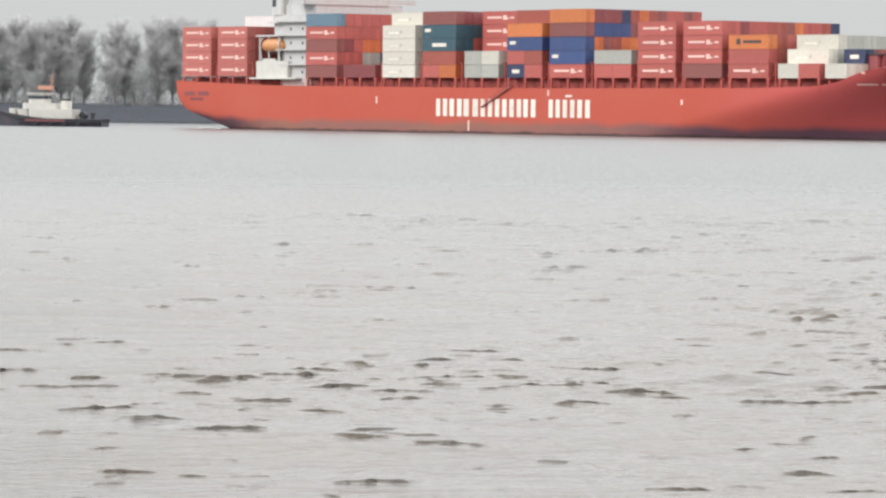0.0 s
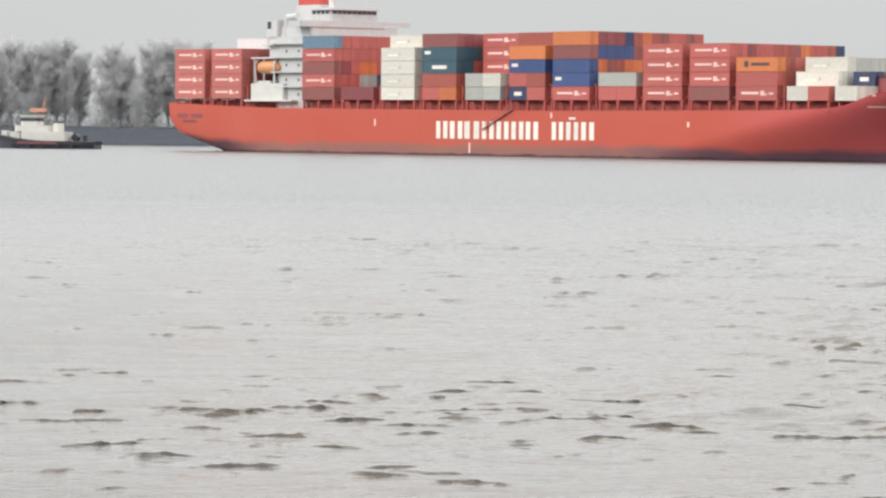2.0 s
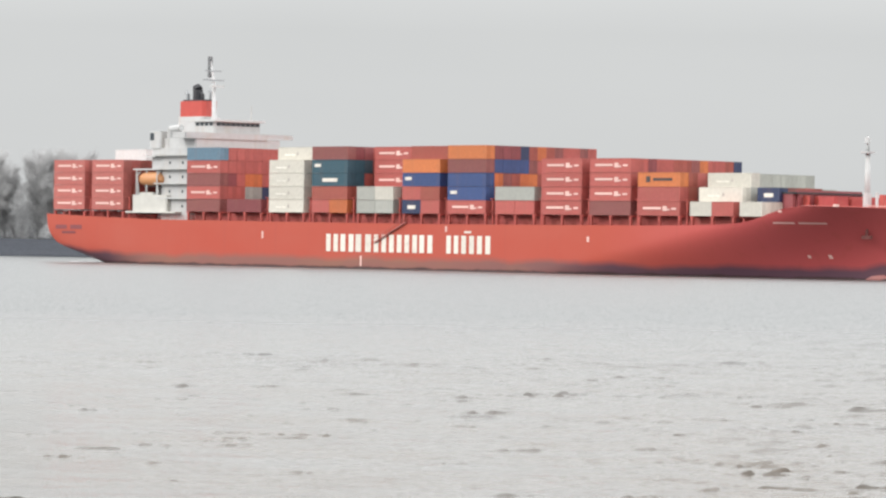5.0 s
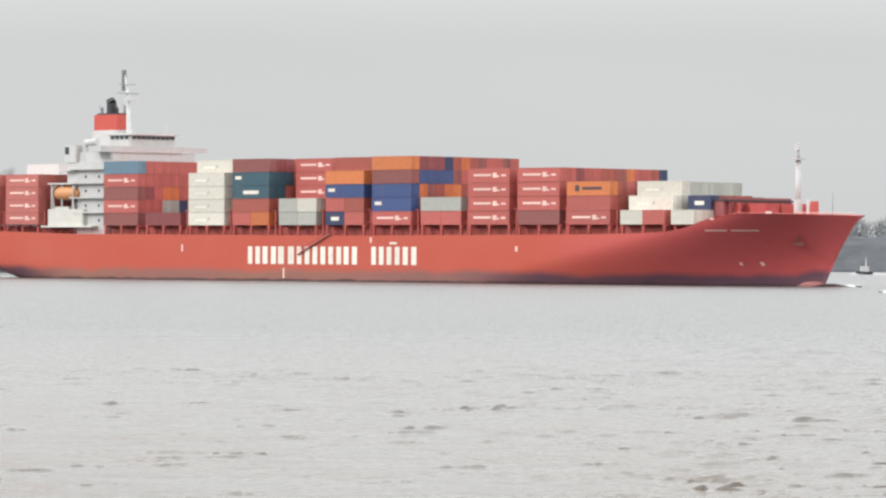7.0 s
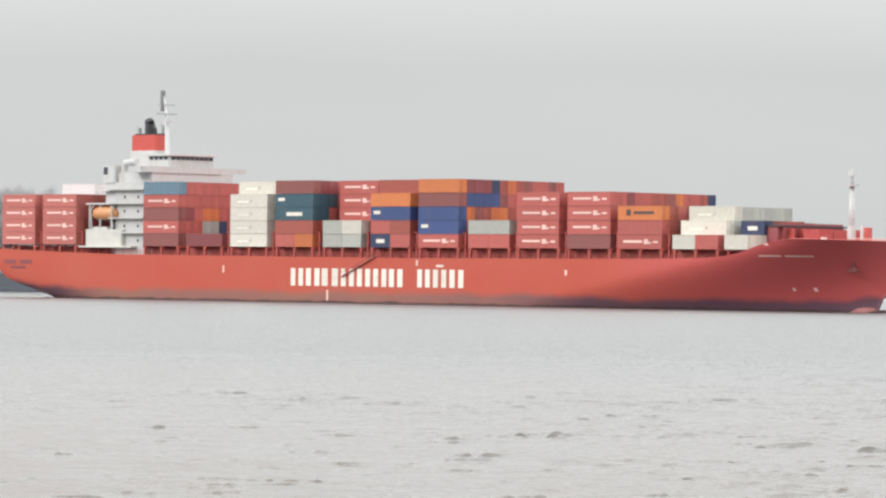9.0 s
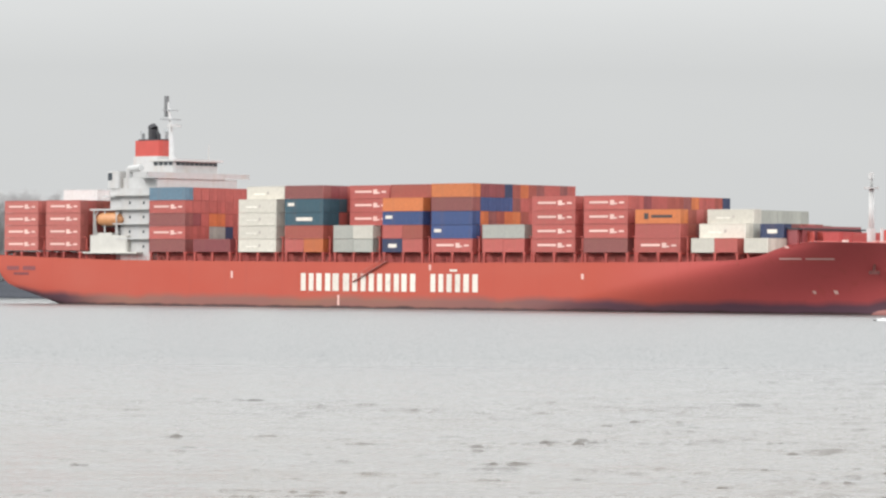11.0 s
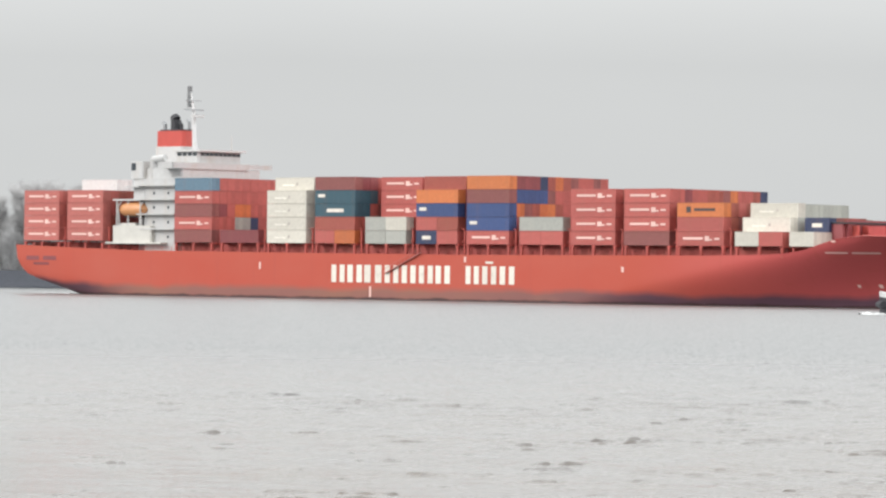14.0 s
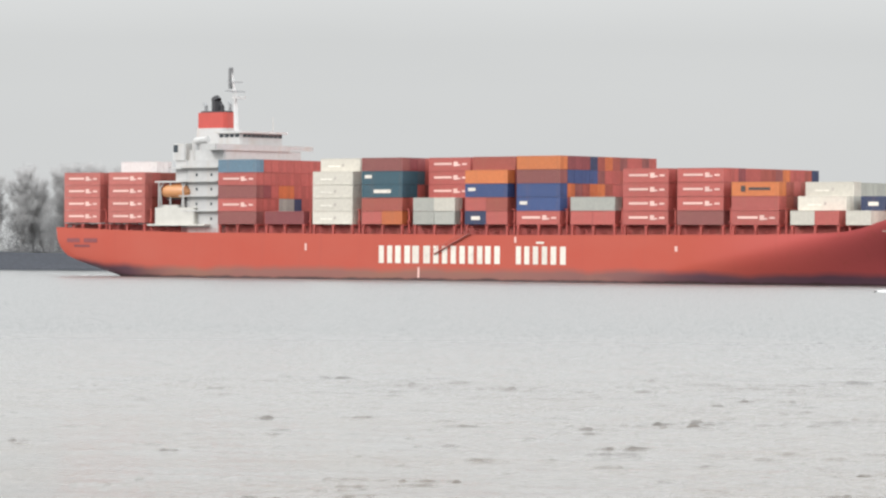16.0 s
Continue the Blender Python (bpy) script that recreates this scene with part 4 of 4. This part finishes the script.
def colour_at(key, row, tier):
    if row == 0:
        return OUTER[key][tier]
    if (key, row, tier) in SPECIAL:
        return SPECIAL[(key, row, tier)]
    if key == "c":
        return "red"
    return rnd.choices(["red", "rust", "brown", "red", "maroon", "orange"], [6, 4, 2, 5, 1, 0.5])[0]


def height_at(key, row):
    if row < 0 or row > 12 or key not in OUTER:
        return 0
    if row == 0:
        return len(OUTER[key])
    return INNER[key][row - 1] if row - 1 < len(INNER[key]) else 0


BAY_NAMES = list(BAYS)
hidden = {}
for n_bay, key in enumerate(BAY_NAMES):
    ahead_key = BAY_NAMES[n_bay + 1] if n_bay + 1 < len(BAY_NAMES) else ""
    for row in range(13):
        for tier in range(height_at(key, row)):
            spec = colour_at(key, row, tier)
            lift = 0.3 if key in "ab" else 0.0
            m = Matrix.Translation((BAYS[key], 0.05 + row * ROW, BASE + lift + tier * TIER))
            open_side = row == 0 or height_at(key, row - 1) <= tier
            open_front = key == "b" or height_at(ahead_key, row) <= tier
            if not (open_side or open_front):
                c = spec[0] if isinstance(spec, (tuple, list)) else spec
                c = c[0] if isinstance(c, tuple) else c
                hidden.setdefault(c, []).append(m.translation)
                continue
            short = isinstance(spec, list) or key == "o"
            pair = spec if isinstance(spec, list) else ([spec, None] if short else [spec])
            for k, sp in enumerate(pair):
                if sp is None:
                    continue
                c, mark = sp if isinstance(sp, tuple) else (sp, "")
                put_aboard(container(c, not short, mark), m @ Matrix.Translation((k * 6.13, 0, 0)))
# white object on the after stack, not a container: two plain boxes stand in
put_aboard(container("bright", True, ""), Matrix.Translation((BAYS["a"] + 1.0, 0.05 + 7 * ROW, BASE + 0.3 + 4 * TIER)))
put_aboard(container("bright", True, ""), Matrix.Translation((BAYS["a"] + 1.0, 0.05 + 8 * ROW, BASE + 0.3 + 4 * TIER)))
# the stacked rest that stands inside the load
for c, places in hidden.items():
    s = Shape()
    for p in places:
        s.box(p.x, p.y, p.z, p.x + 12.19, p.y + 2.44, p.z + 2.88)
    ob = part("stowed_containers", s, BOX_MAT[c])
    tagged(ob, f"{BOX_PAINT[c][1]} containers stowed inside the deck load", "containers", kind="stuff")
    put_aboard(ob, Matrix())


# ================= tugs and boats =================
def tug(label, white_deck):
    """A harbour tug, bow towards +x, 27 m long, waterline at z 0."""
    root = tagged(new("tugboat"), label, "tugboat", "harbour tugs")
    go = 3.0 if white_deck else 0.0
    full = 5.0 if white_deck else 2.2
    def half(f):
        return 4.6 * (1 - max(0, (f - 0.55) / 0.45) ** full) * (0.86 + 0.14 * min(1, f / 0.12))
    def deck_z(f):
        return 1.7 + 2.0 * max(0, (f - 0.45) / 0.55) ** 1.6
    rings = []
    for i in range(29):
        f = i / 28
        x, w, d = -13.5 + 27 * f, half(f) + 0.15, deck_z(f)
        rings.append([(x, -w * 0.7, -1.2), (x, -w * 0.95, 0), (x, -w, d), (x, w, d), (x, w * 0.95, 0), (x, w * 0.7, -1.2)])
    h = part("hull", Shape().loft(rings), BLACK if white_deck else TUG_HULL, root, "dark hull", False)
    fend = []
    for i in range(29):
        f = i / 28
        x, w, d = -13.5 + 27 * f, half(f) + 0.15, deck_z(f)
        fend.append([(x, -w - 0.35, d - 0.7), (x, -w - 0.35, d + 0.1), (x, -w + 0.2, d + 0.25), (x, w - 0.2, d + 0.25), (x, w + 0.35, d + 0.1), (x, w + 0.35, d - 0.7)])
    part("fender", Shape().loft(fend), RUBBER if not white_deck else SHIP_WHITE, root, "" if not white_deck else "white bulwark above the dark hull")
    if white_deck:
        part("bow_fender", Shape().tube((13.3, -2.0, 1.7), (13.3, 2.0, 1.7), 0.55, 0.55, 10), RUBBER, root)
    for y in (-5.13, 5.05):
        part("red_band", boxes((-4.5, y, 1.15, 5.5, y + 0.08, 1.75)), TUG_RED, h, "dull red painted strip")
    part("lower_house", boxes((-6.5 + go, -3.5, 1.9, 5.0 + go, 3.5, 4.2), (4.9 + go, -2.6, 1.95, 8.0 + go, 2.6, 4.15), cut=0.6), SHIP_CREAM, root, "white deckhouse")
    part("upper_house", boxes((-2.5 + go, -3.0, 4.2, 6.8 + go, 3.0, 5.7), cut=0.8), SHIP_CREAM, root)
    wh = part("wheelhouse", boxes((0.6 + go, -2.4, 5.7, 5.4 + go, 2.4, 7.9), cut=0.7), SHIP_CREAM, root)
    part("window_band", boxes((0.5 + go, -2.45, 6.7, 5.5 + go, 2.45, 7.5), cut=0.7), GLASS, wh)
    part("roof", boxes((0.2 + go, -2.7, 7.9, 5.8 + go, 2.7, 8.15), cut=0.7), SHIP_CREAM, wh)
    mx = go if white_deck else -1.2
    part("mast", Shape().tube((1.6 + mx, 0, 7.9), (1.0 + mx, 0, 13.0), 0.24, 0.1, 6), MAST_SALMON, root)
    part("crosstree", boxes((1.0 + mx, -1.4, 9.0, 4.4 + mx, 1.4, 9.9), (1.0 + mx, -1.2, 10.9, 1.5 + mx, 1.2, 11.1)), MAST_SALMON, root)
    for y in (-2.2, 2.2):
        f_ = part("exhaust", boxes((-4.4, y - 0.6, 4.2, -2.9, y + 0.6, 6.3), cut=0.2), SHIP_CREAM, root)
        part("exhaust_top", boxes((-4.3, y - 0.5, 6.3, -3.0, y + 0.5, 6.7), cut=0.2), BLACK, f_)
    part("winch", Shape().tube((-8.0, -1.4, 2.8), (-8.0, 1.4, 2.8), 0.9, 0.9, 10), BLACK, root)
    part("towing_bitt", boxes((-10.6, -1.2, 1.7, -10.1, 1.2, 3.4), (-10.6, -1.6, 2.9, -10.1, 1.6, 3.2)), BLACK, root)
    if not white_deck:
        part("foredeck_winch", boxes((8.8, -1.5, 3.0, 10.4, 1.5, 4.4), cut=0.3), SHIP_CREAM, root)
    for k in range(10):
        x, y = -8 + 3.6 * (k % 5), 5.1 if k > 4 else -5.1
        part("tyre", Shape().tube((x, y - 0.18, 0.75), (x, y + 0.18, 0.75), 0.55, 0.55, 10), RUBBER, root)
    return root


def foam_patch(parent, name, x0, x1, half0, half1, seed, height=0.35):
    s, rings, n = Shape(), [], 26
    for i in range(n + 1):
        f = i / n
        x, w = x0 + (x1 - x0) * f, half0 + (half1 - half0) * f
        ring = []
        for j in range(9):
            g = -1 + j / 4
            ring.append((x, g * w * (1 + 0.25 * noise.noise((f * 7, g, seed))), 0.05 + height * max(0, noise.noise((f * 6, g * 2.5, seed)) + 0.5) * (1 - g * g)))
        rings.append(ring)
    s.loft(rings, closed=False)
    return part(name, s, FOAM, parent, "white churned foam")


stern_tug = tug("white and orange tugboat with a dark hull following the ship", False)
bow_tug = tug("white tugboat pushing a bow wave", True)
foam_patch(bow_tug, "bow_wave", 11.5, 16.8, 4.6, 2.0, 4.0, 0.5)
foam_patch(bow_tug, "wash", -26, -13.2, 4.5, 3.5, 6.0, 0.5)

foam_patch(ship, "stern_wash", -77, -67, 0.8, 1.8, 3.0, 0.14).location = (0, 2.5, 0)
foam_patch(ship, "bow_foam", 175.0, 183.5, 2.6, 1.4, 7.0, 0.55).location = (0, MID, 0)
hump = []
for i in range(15):
    f = i / 14
    x, lift = 176.4 + 8.6 * f, 0.85 * math.sin(math.pi * min(1, 0.12 + 0.95 * f)) * (1 - 0.5 * f)
    y = MID - 4.4 + 2.2 * f
    hump.append([(x, y - 1.6, -0.1), (x, y - 0.8, 0.45 * lift), (x, y, lift), (x, y + 0.9, 0.4 * lift), (x, y + 1.8, -0.1)])
# the steep face's shade and dark reflection are put into this colour
part("bow_wave", Shape().loft(hump, closed=False), paint("shaded_bow_wave", (0.045, 0.042, 0.04), 0.35, 0, 0.2, 1.5), ship, "dark steep bow wave", True)

launch = tagged(new("motor_launch"), "small white motor launch far off on the river", "boat")
rings = []
for i in range(11):
    f = i / 10
    w = 1.7 * (1 - max(0, (f - 0.5) / 0.5) ** 2) + 0.05
    rings.append([(-3 + 6 * f, -w * 0.7, -0.4), (-3 + 6 * f, -w, 0.8 + 0.4 * f), (-3 + 6 * f, w, 0.8 + 0.4 * f), (-3 + 6 * f, w * 0.7, -0.4)])
part("hull", Shape().loft(rings), TUG_HULL, launch)
part("cabin", boxes((-1.6, -1.1, 0.9, 1.4, 1.1, 2.9), cut=0.4), SHIP_WHITE, launch)
part("mast", Shape().tube((-0.6, 0, 2.8), (-0.6, 0, 6.0), 0.25, 0.1, 6), SHIP_WHITE, launch)
foam_patch(launch, "wash", -14, 5, 2.2, 1.2, 9.0, 0.35)


# ================= what moves =================
def motions():
    walk(ship, SHIP_POSES)
    for ob, m in ABOARD:
        walk(ob, [(t, p @ m) for t, p in SHIP_POSES])
    # the after tug keeps station off the stern
    rows = []
    for t, p in SHIP_POSES:
        c = p @ Vector((-84, 0, 0))
        rows.append((t, pose(c.x - 31.6, c.y + 14.0, 0, 0, 0, 172)))
    walk(stern_tug, rows)
    # the forward tug crosses before the bow
    walk(bow_tug, [(t, pose(95.2 - 2.13 * (t - 14.5), 702, 0, 0, 0, 184)) for t in (0, 4, 8, 12, 16)])
    walk(launch, [(t, pose(195.8 - 1.2 * (t - 7.4), 1500, 0, 0, 0, 176)) for t in (0, 8, 16)])
    # the wind drives the waves in towards the shore
    walk(water, [(t, pose(0.25 * (t - 8), -1.7 * (t - 8), 0)) for t in (0, 4, 8, 12, 16)])


motions()
